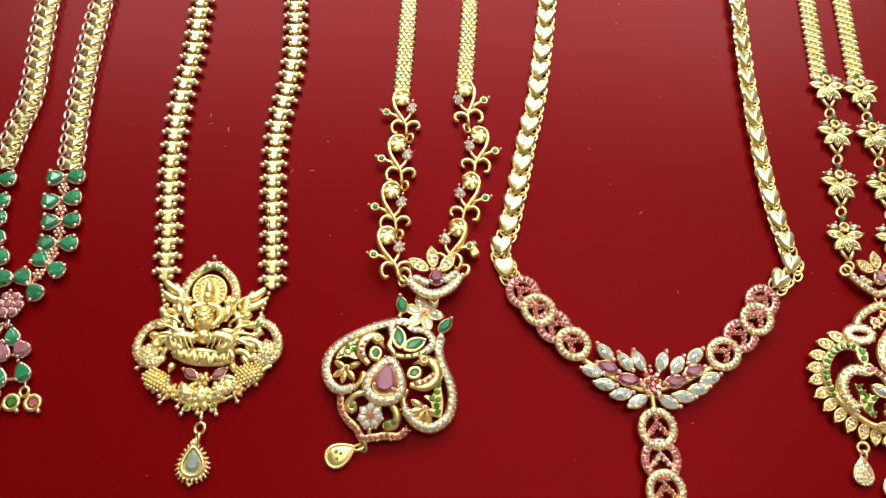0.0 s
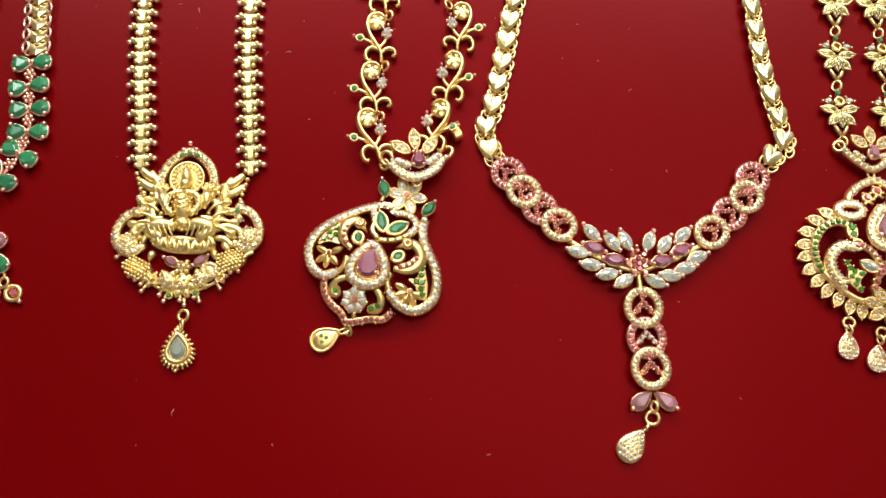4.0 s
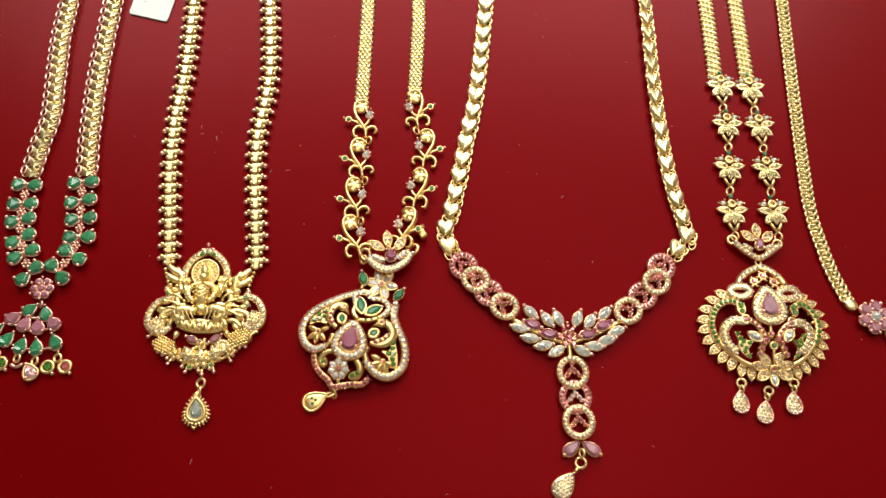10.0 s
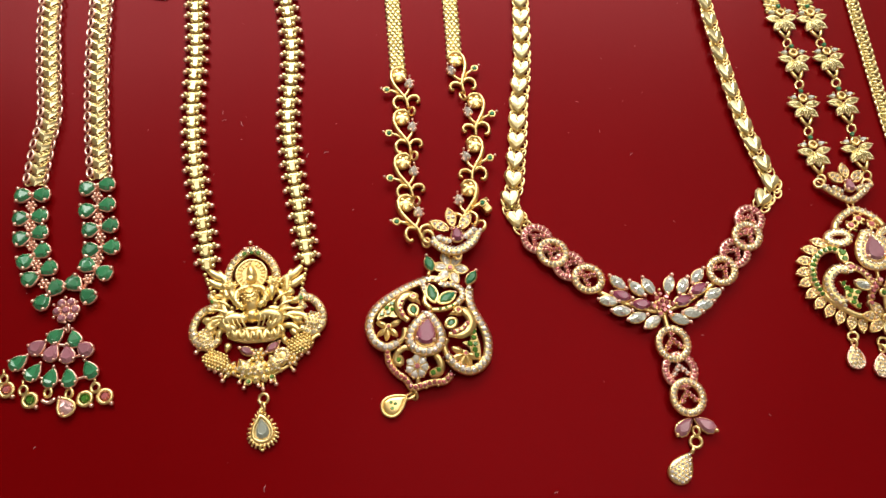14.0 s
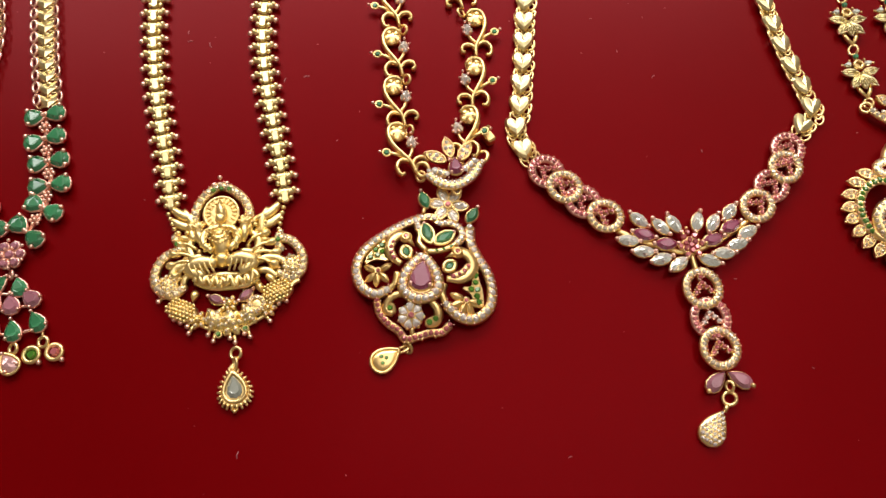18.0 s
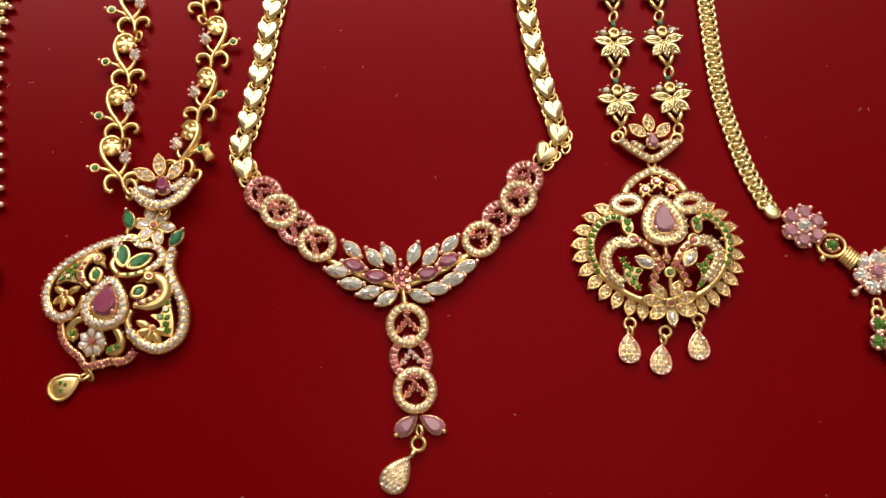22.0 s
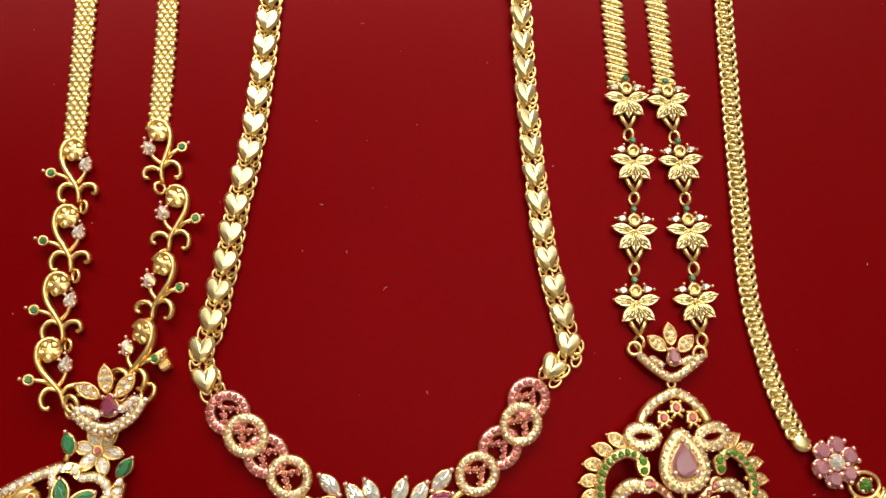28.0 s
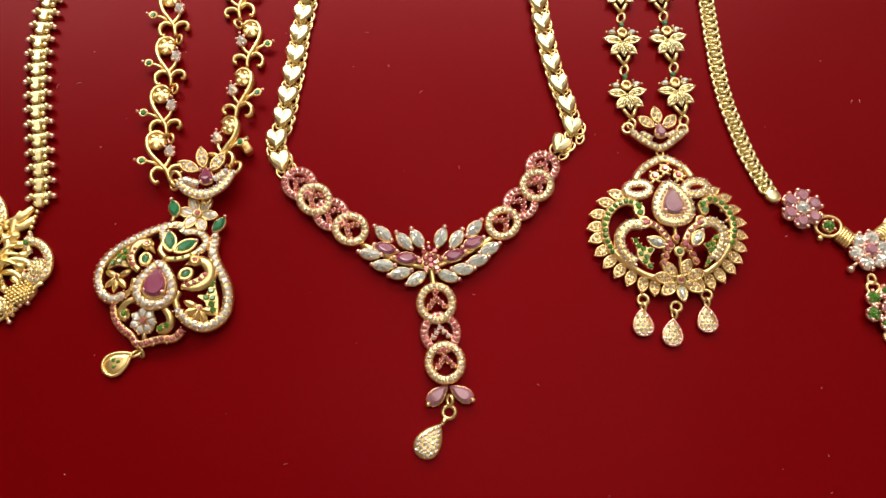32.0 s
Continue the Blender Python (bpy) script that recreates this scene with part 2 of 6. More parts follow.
def outline(kind, length, width, n=12):
    """An outline round the origin, its tip towards +y."""
    out = []
    for i in range(n):
        w = 2 * math.pi * i / n
        if kind == "pear":
            out.append((width / 2 * math.sin(w) * abs(math.sin(w / 2)) ** 0.9 / 0.79, length / 2 * math.cos(w)))
        elif kind == "marquise":
            s = math.cos(w)
            out.append((math.copysign(width / 2 * (1 - s * s) ** 0.75, math.sin(w)) if abs(s) < 0.999 else 0.0, length / 2 * s))
        elif kind == "heart":
            x = 0.72 * 16 * math.sin(w) ** 3 / 11.5
            y = (13 * math.cos(w) - 5 * math.cos(2 * w) - 2 * math.cos(3 * w) - math.cos(4 * w)) / 16 + 0.15
            out.append((x * width / 2, y * length / 2))
        else:
            out.append((width / 2 * math.sin(w), length / 2 * math.cos(w)))
    return out[::-1]


def smooth(points, n, closed=False):
    """n points at even steps along a soft curve through the given ones."""
    p = [Vector(q if len(q) == 3 else (*q, 0)) for q in points]
    p = [p[-1], *p, p[0], p[1]] if closed else [2 * p[0] - p[1], *p, 2 * p[-1] - p[-2]]
    dense = []
    for i in range(1, len(p) - 2):
        for j in range(12):
            t = j / 12
            a, b, c, d = p[i - 1], p[i], p[i + 1], p[i + 2]
            dense.append(0.5 * (2 * b + (c - a) * t + (2 * a - 5 * b + 4 * c - d) * t * t + (3 * b - a - 3 * c + d) * t ** 3))
    dense.append(p[-2])
    steps = [0.0]
    for a, b in zip(dense, dense[1:]):
        steps.append(steps[-1] + (b - a).length)
    m = n if closed else n - 1
    return [Vector([float(np.interp(steps[-1] * i / m, steps, [q[k] for q in dense])) for k in range(3)]) for i in range(n)]


def length_of(points):
    q = smooth(points, 60)
    return sum((b - a).length for a, b in zip(q, q[1:]))


def thing(name, x, y, label, category, group=""):
    ob = new(name)
    ob.empty_display_size = 0.01
    ob.location = (x * 0.01, y * 0.01, 0)
    ob["plan"] = (x, y, 0.0)
    return tagged(ob, label, category, group)


def root_of(ob):
    while ob.parent:
        ob = ob.parent
    return ob


def part(name, shape, mat, parent, label="", kind=""):
    """A shape drawn at its place on the plan, as one mesh under a thing or a part."""
    ob = new(name, shape.mesh(name, mat, tuple(root_of(parent)["plan"])))
    ob.parent = parent
    return tagged(ob, label, kind=kind)


def small_stones(name, shape, mat, parent):
    """Every gem of a shape as a piece of its own under a part."""
    o = Vector(root_of(parent)["plan"])
    for a, b, faces in shape.gems:
        c = sum((Vector(q) for q in shape.v[a:b]), Vector()) / (b - a)
        me = bpy.data.meshes.new(name)
        me.from_pydata([(Vector(q) - c) * 0.01 for q in shape.v[a:b]], [], faces)
        me.materials.append(mat)
        ob = new(name, me)
        ob.parent = parent
        ob.location = (c - o) * 0.01


def piece(name, me, parent, x, y, z, turn=0.0, tip=0.0, size=1.0, lean=0.0, label=""):
    """A mesh of its own origin, set down at a place on the plan; alike pieces share it."""
    ob = new(name, me)
    ob.parent = parent
    o = root_of(parent)["plan"]
    ob.matrix_basis = pose((x - o[0]) * 0.01, (y - o[1]) * 0.01, z * 0.01, 0, 0, turn) @ pose(0, 0, 0, lean, tip, 0) @ Matrix.Scale(size, 4)
    return tagged(ob, label)


def strand(parent, name, me, path, pitch, z, tips=(0, 0), jitter=2.0, swap=None):
    """Alike links at even steps along a path from the clasp downwards."""
    n = max(2, round(length_of(path) / pitch) + 1)
    p = smooth(path, n)
    for i, q in enumerate(p):
        d = (p[min(i + 1, n - 1)] - p[max(i - 1, 0)])
        turn = math.degrees(math.atan2(d.y, d.x)) + 90
        f = i / (n - 1)
        tip = tips(f) if callable(tips) else tips[0] + (tips[1] - tips[0]) * f
        use = swap if swap and i % 2 else me
        zz = z + 0.22 * abs(math.sin(radians(tip)))
        piece(name, use, parent, q.x, q.y, zz, turn + random.uniform(-jitter, jitter), tip + random.uniform(-jitter, jitter))
    return p


# ---- the setting ----
def slab(name, x0, x1, y0, y1, z0, z1, mat, label, bevel=0.2):
    s = Shape().box((x0 + x1) / 2, (y0 + y1) / 2, (z0 + z1) / 2, x1 - x0, y1 - y0, z1 - z0, 0, bevel)
    return tagged(new(name, s.mesh(name, mat)), label, name.split("_")[0], kind="structure")


slab("tabletop", -55, 75, -55, 60, -0.6, 0, RED, "glossy deep red display sheet lying flat on the counter")
slab("counter", -54, 74, -54, 59, -90, -0.6, COUNTER, "plain wooden counter under the red sheet", 0.5)
slab("floor", -200, 220, -200, 90, -94, -90, FLOOR, "plain tiled shop floor around the counter")
slab("ceiling", -200, 220, -200, 94, 190, 194, CEILING, "plain painted ceiling of the shop")
slab("wall_west", -204, -200, -200, 94, -90, 190, WALL, "plain painted shop wall")
slab("wall_east", 220, 224, -200, 94, -90, 190, WALL, "plain painted shop wall")
for x0, x1, z0, z1 in ((-204, -92, -90, 190), (76, 224, -90, 190), (-92, 76, -90, 46), (-92, 76, 106, 190)):
    slab("wall_north", x0, x1, 90, 94, z0, z1, WALL, "plain painted shop wall round the window")
slab("wall_south", -204, 224, -204, -200, -90, 190, WALL, "plain painted shop wall")


# ---- chain links, each drawn once ----
def vee_link():
    """A chevron plate cut into four low slanting facets."""
    s = Shape()
    top = [(-0.28, 0.21, 0.20), (0, 0.06, 0.16), (0.28, 0.21, 0.16)]
    ridge = [(-0.30, 0.08, 0.20), (0.02, -0.12, 0.25), (0.30, 0.08, 0.23)]
    low = [(-0.26, -0.07, 0.14), (0, -0.30, 0.20), (0.26, -0.07, 0.165)]
    v = top + ridge + low
    s.add(v, [(0, 3, 4, 1), (1, 4, 5, 2), (3, 6, 7, 4), (4, 7, 8, 5)], False)
    rim = [top[0], top[1], top[2], ridge[2], low[2], low[1], low[0], ridge[0]]
    s.add(rim + [(x * 0.94, y * 0.94, 0.07) for x, y, _ in rim], [(i, (i + 1) % 8, 8 + (i + 1) % 8, 8 + i) for i in range(8)], False)
    for k in (-1, 1):
        s.ring(k * 0.29, -0.13, 0.09, 0.09, 0.035, 8, 5, 1.2, k * 20, k * 40)
    s.tube([(-0.3, -0.18, 0.07), (0.3, -0.18, 0.07)], 0.04, 5)
    s.tube([(-0.12, 0.16, 0.10), (0.12, 0.16, 0.10)], 0.05, 5)
    return s.mesh("link", GOLD_BRIGHT)


def bar_link():
    """An upright flat-faced box over a round knobbed crossbar, with a slot above it."""
    s = Shape()
    s.box(0, -0.13, 0.23, 0.21, 0.38, 0.18, 0, 0.045)
    s.tube([(-0.41, 0.07, 0.15), (-0.28, 0.07, 0.15), (-0.26, 0.07, 0.15), (-0.14, 0.08, 0.15), (0.14, 0.08, 0.15), (0.26, 0.07, 0.15), (0.28, 0.07, 0.15), (0.41, 0.07, 0.15)], [0.06, 0.062, 0.11, 0.12, 0.12, 0.11, 0.062, 0.06], 10)
    for k in (-1, 1):
        s.bead(k * 0.285, 0.125, 0.19, 0.092, 9, 6)
        s.tube([(k * 0.14, 0.20, 0.18), (k * 0.15, 0.05, 0.24), (k * 0.13, -0.06, 0.22)], [0.05, 0.065, 0.05], 7)
        s.bead(k * 0.16, -0.135, 0.14, 0.10, 9, 5)
    s.tube([(-0.15, 0.20, 0.11), (0, 0.225, 0.12), (0.15, 0.20, 0.11)], 0.05, 6)
    return s.mesh("link", GOLD_BAR)


def mesh_row():
    s = Shape()
    cell = outline("oval", 0.160, 0.180, 10)
    for x in (-0.19, 0.0, 0.19):
        s.plate(cell, x, 0.0, 0.03, 0.125, 0, 0.02, 0.016)
    for x in (-0.095, 0.095):
        s.plate(cell, x, -0.142, 0.03, 0.125, 0, 0.02, 0.016)
    for k in (-1, 1):
        s.plate(outline("oval", 0.14, 0.13, 8), k * 0.265, -0.142, 0.04, 0.10, 0, 0.02, 0.03)
    s.box(0, -0.07, 0.03, 0.46, 0.28, 0.04, 0, 0.01)
    return s.mesh("chain_link", GOLD_CHAIN)


def curb_row():
    s = Shape()
    cell = outline("oval", 0.17, 0.23, 10)
    for i in range(4):
        x = -0.255 + 0.17 * i
        s.plate(cell, x, -0.32 * x, 0.05, 0.11, -38, 0.03, 0.04)
    s.box(0, 0, 0.04, 0.5, 0.22, 0.05, -18, 0.01)
    return s.mesh("chain_link", GOLD_CHAIN)


def box_row():
    """Scalloped curls along both edges, half a step apart, and knuckles between them."""
    s = Shape()
    s.ring(-0.165, 0.02, 0.13, 0.10, 0.055, 10, 6, 1.1, 0, -14, (70, 290))
    s.ring(0.165, -0.11, 0.13, 0.10, 0.055, 10, 6, 1.1, 180, 14, (70, 290))
    s.tube([(-0.15, 0.12, 0.14), (-0.09, 0.08, 0.19), (-0.03, 0.06, 0.20), (0.05, 0.08, 0.19)], [0.05, 0.06, 0.062, 0.045], 6)
    s.tube([(0.15, -0.03, 0.14), (0.09, -0.05, 0.19), (0.03, -0.07, 0.20), (-0.05, -0.05, 0.19)], [0.05, 0.06, 0.062, 0.045], 6)
    s.tube([(-0.14, -0.07, 0.12), (-0.02, -0.02, 0.16), (0.10, 0.02, 0.13)], 0.045, 5)
    s.box(0, -0.04, 0.05, 0.32, 0.28, 0.04, 0, 0.015)
    return s.mesh("chain_link", GOLD_CHAIN)


def heart_plate():
    """A heart with rounded lobes, bevelled all round, its face cut into two planes along a crest."""
    s = Shape()
    right = [(0.0, 0.17), (0.07, 0.25), (0.17, 0.29), (0.27, 0.26), (0.325, 0.16), (0.315, 0.02), (0.23, -0.15), (0.12, -0.28), (0.0, -0.38)]
    out = right + [(-x, y) for x, y in right[-2:0:-1]]
    n = len(out)
    face = [(x * 0.80, y * 0.80 - 0.005, 0.245) for x, y in out]
    v = [(x, y, 0.165) for x, y in out] + [(x * 0.95, y * 0.95, 0.08) for x, y in out] + face
    crest = len(v)
    v += [(0, 0.06, 0.232), (0, -0.16, 0.285)]
    f = [(i, (i + 1) % n, n + (i + 1) % n, n + i) for i in range(n)]
    f += [(2 * n + i, 2 * n + (i + 1) % n, (i + 1) % n, i) for i in range(n)]
    for i in range(n):
        j = (i + 1) % n
        f.append((2 * n + j, 2 * n + i, crest if i in (0, 1, n - 1, n - 2) else crest + 1))
    f += [(2 * n + 2, crest + 1, crest), (crest, crest + 1, 2 * n + n - 2)]
    s.add([(x * 1.08, y * 1.06, z) for x, y, z in v], f, False)
    return s.mesh("heart_link", GOLD_BRIGHT)


def wire_loops():
    """Pairs of slanting wire loops that show beside and below each heart."""
    s = Shape()
    for k in (-1, 1):
        s.ring(k * 0.19, 0.22, 0.11, 0.135, 0.038, 14, 6, 1.6, k * -8, k * 22)
        s.ring(k * 0.13, 0.10, 0.09, 0.14, 0.038, 14, 6, 1.6, k * 10, k * 18)
        s.ring(k * 0.20, -0.13, 0.09, 0.125, 0.036, 12, 6, 1.6, k * -8, k * 22)
    s.ring(0, 0.10, 0.08, 0.10, 0.04, 10, 5, 1.2, 0, 60)
    return s.mesh("wire_loop", GOLD)


VEE, BAR, MESH_ROW, CURB, BOX_ROW = vee_link(), bar_link(), mesh_row(), curb_row(), box_row()
HEART, LOOPS = heart_plate(), wire_loops()
# bar tips carry the red sheet's reflection in their colour
BAR_TIP = Shape().bead(0, 0, 0, 0.105, 9, 6).mesh("bead", GOLD_ROSE_REFLECT)
VEE_LOOP = Shape().ring(0, 0, 0, 0.12, 0.048, 12, 6, 1.5, 0, 10).mesh("side_loop", GOLD_ROSE_REFLECT)
RING = Shape().ring(0, 0, 0, 0.30, 0.055, 16, 6).mesh("jump_ring", GOLD)
RING_SMALL = Shape().ring(0, 0, 0, 0.20, 0.05, 14, 6).mesh("jump_ring", GOLD)


def rings(parent, path, pitch=0.52, size=1.0):
    """A run of jump rings, lying and standing in turn."""
    n = max(2, round(length_of(path) / pitch) + 1)
    for i, q in enumerate(smooth(path, n)):
        piece("jump_ring", RING if i % 2 == 0 else RING_SMALL, parent, q.x, q.y, 0.06 if i % 2 == 0 else 0.17, random.uniform(-20, 20), 0 if i % 2 == 0 else 62, size)


def dress(parent, me, name, spots, label=""):
    """Small rosy pieces at the same places on every link of one kind."""
    for link in [c for c in parent.children if c.data is me]:
        for x, y, z, tip in spots:
            ob = new(name, BAR_TIP if name == "bead" else VEE_LOOP)
            ob.parent = link
            ob.matrix_basis = pose(x * 0.01, y * 0.01, z * 0.01, 0, tip, 0)
            tagged(ob, label)


# ---- seven necklaces laid out side by side ----
GROUP = "gold necklaces laid side by side"
green_necklace = thing("necklace", -11.92, 2.6, "gold necklace with green pear stones and a tiered fan pendant", "necklace", GROUP)
goddess_necklace = thing("necklace", -5.7, 1.5, "gold beaded bar-link necklace with a cast figure pendant", "necklace", GROUP)
paisley_necklace = thing("necklace", 0.0, 0.2, "gold vine necklace with an openwork ruby paisley pendant", "necklace", GROUP)
heart_necklace = thing("necklace", 8.2, 0.1, "gold heart-link necklace with a stone-set V centre and long drop", "necklace", GROUP)
flower_necklace = thing("necklace", 16.0, 0.6, "gold flower-link necklace with a round leaf-edged pendant and three drops", "necklace", GROUP)
bloom_necklace = thing("necklace", 22.0, -1.1, "gold box-chain necklace with pink, white and green flower clusters", "necklace", GROUP)
edge_chain = thing("chain", -16.2, 18.0, "flat gold curb chain lying beside the green stone necklace", "chain", GROUP)
rope_chain = thing("chain", 26.2, 6.0, "flat gold herringbone chain against the flower cluster necklace", "chain", GROUP)

strand(green_necklace, "link", VEE, [(-12.15, 19.6), (-12.59, 17.8), (-12.82, 14.81), (-12.80, 12.9), (-12.70, 10.4), (-12.92, 9.2), (-13.12, 7.75)], 0.465, 0)
strand(green_necklace, "link", VEE, [(-10.05, 21.2), (-10.2, 20.34), (-10.68, 17.8), (-10.86, 15.09), (-11.0, 12.5), (-11.0, 9.83), (-10.9, 7.75)], 0.465, 0)
rings(green_necklace, [(-12.15, 20.1), (-11.8, 23.0)])
rings(green_necklace, [(-10.0, 21.6), (-9.9, 23.4)])

strand(goddess_necklace, "link", BAR, [(-6.9, 23.5), (-7.05, 20.35), (-7.18, 16.57), (-7.28, 12.5), (-7.52, 9.9), (-7.5, 7.45), (-7.3, 5.0), (-7.22, 3.75)], 0.525, 0)
strand(goddess_necklace, "link", BAR, [(-3.95, 23.5), (-3.85, 20.35), (-3.86, 17.2), (-3.66, 13.3), (-3.7, 11.5), (-4.03, 9.2), (-4.02, 7.0), (-3.86, 4.7), (-3.8, 3.5)], 0.525, 0)

dress(goddess_necklace, BAR, "bead", [(-0.40, 0.05, 0.15, 0), (0.40, 0.05, 0.15, 0)], "bead at the bar's end, tinted with red reflection")
dress(green_necklace, VEE, "side_loop", [(-0.35, 0.04, 0.16, -8), (0.35, 0.04, 0.16, -24)], "rosy side loop")

strand(paisley_necklace, "chain_link", MESH_ROW, [(0.70, 18.1), (0.57, 15.65), (0.43, 13.03), (0.30, 10.9)], 0.285, 0, jitter=1)
strand(paisley_necklace, "chain_link", MESH_ROW, [(2.84, 18.5), (2.87, 15.64), (2.72, 13.01), (2.58, 11.35)], 0.285, 0, jitter=1)
rings(paisley_necklace, [(0.6, 18.45), (0.72, 19.07), (0.71, 20.11), (0.7, 23.0)], 0.55)
rings(paisley_necklace, [(2.74, 18.85), (2.88, 19.4), (2.8, 19.95), (3.0, 23.0)], 0.55)

heart_left = [(6.8, 23.0), (6.5, 20.37), (5.94, 15.64), (5.28, 11.2), (4.85, 9.36), (4.33, 7.01), (3.93, 5.45), (3.72, 4.75), (3.80, 4.06)]
heart_right = [(12.3, 23.0), (12.7, 20.38), (13.08, 16.53), (12.93, 11.83), (12.93, 9.0), (13.02, 6.9), (13.36, 4.35), (12.87, 3.68)]
heart_left = [(x - 0.06, y) for x, y in heart_left]
heart_right = [(x + 0.03, y) for x, y in heart_right]
strand(heart_necklace, "heart_link", HEART, heart_left, 0.80, 0.04, jitter=4)
strand(heart_necklace, "wire_loop", LOOPS, [(x - 0.02, y - 0.40) for x, y in heart_left[:-1]] + [(3.9, 3.8)], 0.80, 0, jitter=4)
turned = lambda f: 24 - 8 * min(1, f / 0.55) if f < 0.55 else 16 - 10 * (f - 0.55) / 0.45
strand(heart_necklace, "heart_link", HEART, heart_right, 0.82, 0.04, tips=turned, jitter=4)
strand(heart_necklace, "wire_loop", LOOPS, [(x + 0.04, y - 0.40) for x, y in heart_right[:-1]] + [(12.9, 3.5)], 0.82, 0, tips=turned, jitter=4)

strand(flower_necklace, "chain_link", CURB, [(16.13, 19.1), (16.13, 18.42), (16.02, 15.31), (15.84, 11.75)], 0.27, 0, jitter=1)
strand(flower_necklace, "chain_link", CURB, [(17.5, 18.9), (17.53, 18.42), (17.39, 15.3), (17.24, 11.6)], 0.27, 0, jitter=1)
rings(flower_necklace, [(16.16, 19.45), (16.29, 20.3), (16.4, 23.0)], 0.55)
rings(flower_necklace, [(17.5, 19.21), (17.58, 19.74), (17.45, 20.3), (17.3, 23.0)], 0.55)

strand(bloom_necklace, "chain_link", BOX_ROW, [(20.06, 19.2), (19.71, 17.15), (19.30, 12.93), (18.94, 8.9), (18.72, 6.0), (18.70, 4.9), (18.79, 3.9), (19.0, 2.52), (19.34, 1.37)], 0.285, 0, jitter=2)
strand(bloom_necklace, "chain_link", BOX_ROW, [(24.72, 18.6), (25.3, 13.5), (25.8, 8.92), (25.78, 7.45), (25.73, 5.57), (25.71, 3.75), (25.55, 2.4), (25.14, 1.45), (24.75, 1.0)], 0.285, 0, jitter=2)
rings(bloom_necklace, [(20.07, 19.47), (20.13, 20.14), (20.3, 23.0)], 0.55, 1.1)
rings(bloom_necklace, [(24.7, 18.9), (24.69, 20.2), (24.3, 23.0)], 0.6, 1.1)

strand(edge_chain, "chain_link", CURB, [(-15.7, 22.5), (-15.97, 20.38), (-16.2, 18.0), (-16.6, 15.5), (-17.2, 12.5)], 0.27, 0, jitter=1)
strand(rope_chain, "chain_link", CURB, [(26.0, 12.5), (26.14, 8.9), (26.13, 7.2), (26.07, 5.7), (26.3, 4.4), (27.0, 3.6), (28.6, 2.9)], 0.2, 0.12, jitter=1)


# ---- stones, settings and ornaments ----
STONES = {}


def stone(parent, setting, name, kind, mat, length, width, x, y, z, turn=0.0, h=0.10, prongs="ends", rim=0.0, facets=12, inset=0.62, pr=0.068):
    """A cut stone as a piece of its own; its prongs and rim go into the setting's metal."""
    key = (kind, mat.name, length, width, h, facets)
    out = outline(kind, length, width, facets)
    cut = mat in (CLEAR, GREEN_CUT, PINK_PALE)
    if key not in STONES:
        STONES[key] = Shape().gem(out, 0, 0, 0, 0, h, 0.5 if cut else inset, cut, 0.0, 0.55 if cut else 0.32 if mat is EMERALD else 0.12).mesh(name, mat)
    piece(name, STONES[key], parent, x, y, z, turn)
    base = [(x + spin(a * 0.96, b * 0.96, turn)[0], y + spin(a * 0.96, b * 0.96, turn)[1], z - 0.07) for a, b in out]
    setting.tube(base, 0.045, 5, closed=True, flat=1.6)
    if rim:
        wide = outline(kind, length + rim, width + rim, 2 * facets)
        setting.tube([(x + spin(a, b, turn)[0], y + spin(a, b, turn)[1], z) for a, b in wide], rim * 0.6, 6, closed=True)
    spots = {"ends": [(0, length / 2 + 0.02), (0, -length / 2 - 0.02)], "tip": [(0, length / 2 + 0.03)],
             "four": [(sx * width * 0.36, sy * length * 0.36) for sx in (-1, 1) for sy in (-1, 1)],
             "three": [(0, length / 2 + 0.03), (width * 0.42, -length * 0.3), (-width * 0.42, -length * 0.3)], "none": []}[prongs]
    for a, b in spots:
        q = spin(a, b, turn)
        setting.bead(x + q[0], y + q[1], z + 0.03, pr, 7, 4, rosy=True)


def pave(setting, stones, path, width, z, closed=False, pitch=0.0, grains=True, n=40, flat=0.62, rows=1):
    """A metal band along a path, set with one or two rows of small cut stones held by rosy claws along both edges."""
    width *= 1.12
    total = length_of(path) if not closed else length_of(list(path) + [path[0]])
    pitch = min(pitch or 1.0, width * 0.62) if rows == 1 else width * 0.44
    pts = [(q.x, q.y, z) for q in smooth(path, n, closed)]
    setting.tube(pts, width / 2, 8, closed=closed, flat=flat)
    k = max(3, round(total / pitch))
    row = smooth(path, k, closed)
    for i, q in enumerate(row):
        a, b = row[i - 1] if (i or closed) else q, row[(i + 1) % k] if (i < k - 1 or closed) else q
        d = (b - a).normalized()
        out = Vector((d.y, -d.x, 0))
        top = z + width / 2 * flat * (0.86 if rows == 1 else 0.80)
        for r_i in range(rows):
            c = q if rows == 1 else q + out * width * (0.21 if r_i else -0.21) + d * pitch * (0.25 if r_i else -0.25)
            r = min(width * 0.70, pitch * (1.06 if rows == 1 else 0.90)) * random.uniform(0.94, 1.05)
            stones.gem(outline("round", r, r, 8), c.x, c.y, top, random.uniform(0, 45), r * 0.27, 0.5, True, 0.28, 0.45)
        if grains:
            for side in (-1, 1):
                g = q + d * pitch * (0.5 if rows == 1 else 0.5 + 0.25 * side) + out * side * width * (0.37 if rows == 1 else 0.43)
                setting.bead(g.x, g.y, top + width * 0.01, width * (0.10 if rows == 1 else 0.075), 5, 3, rosy=True)


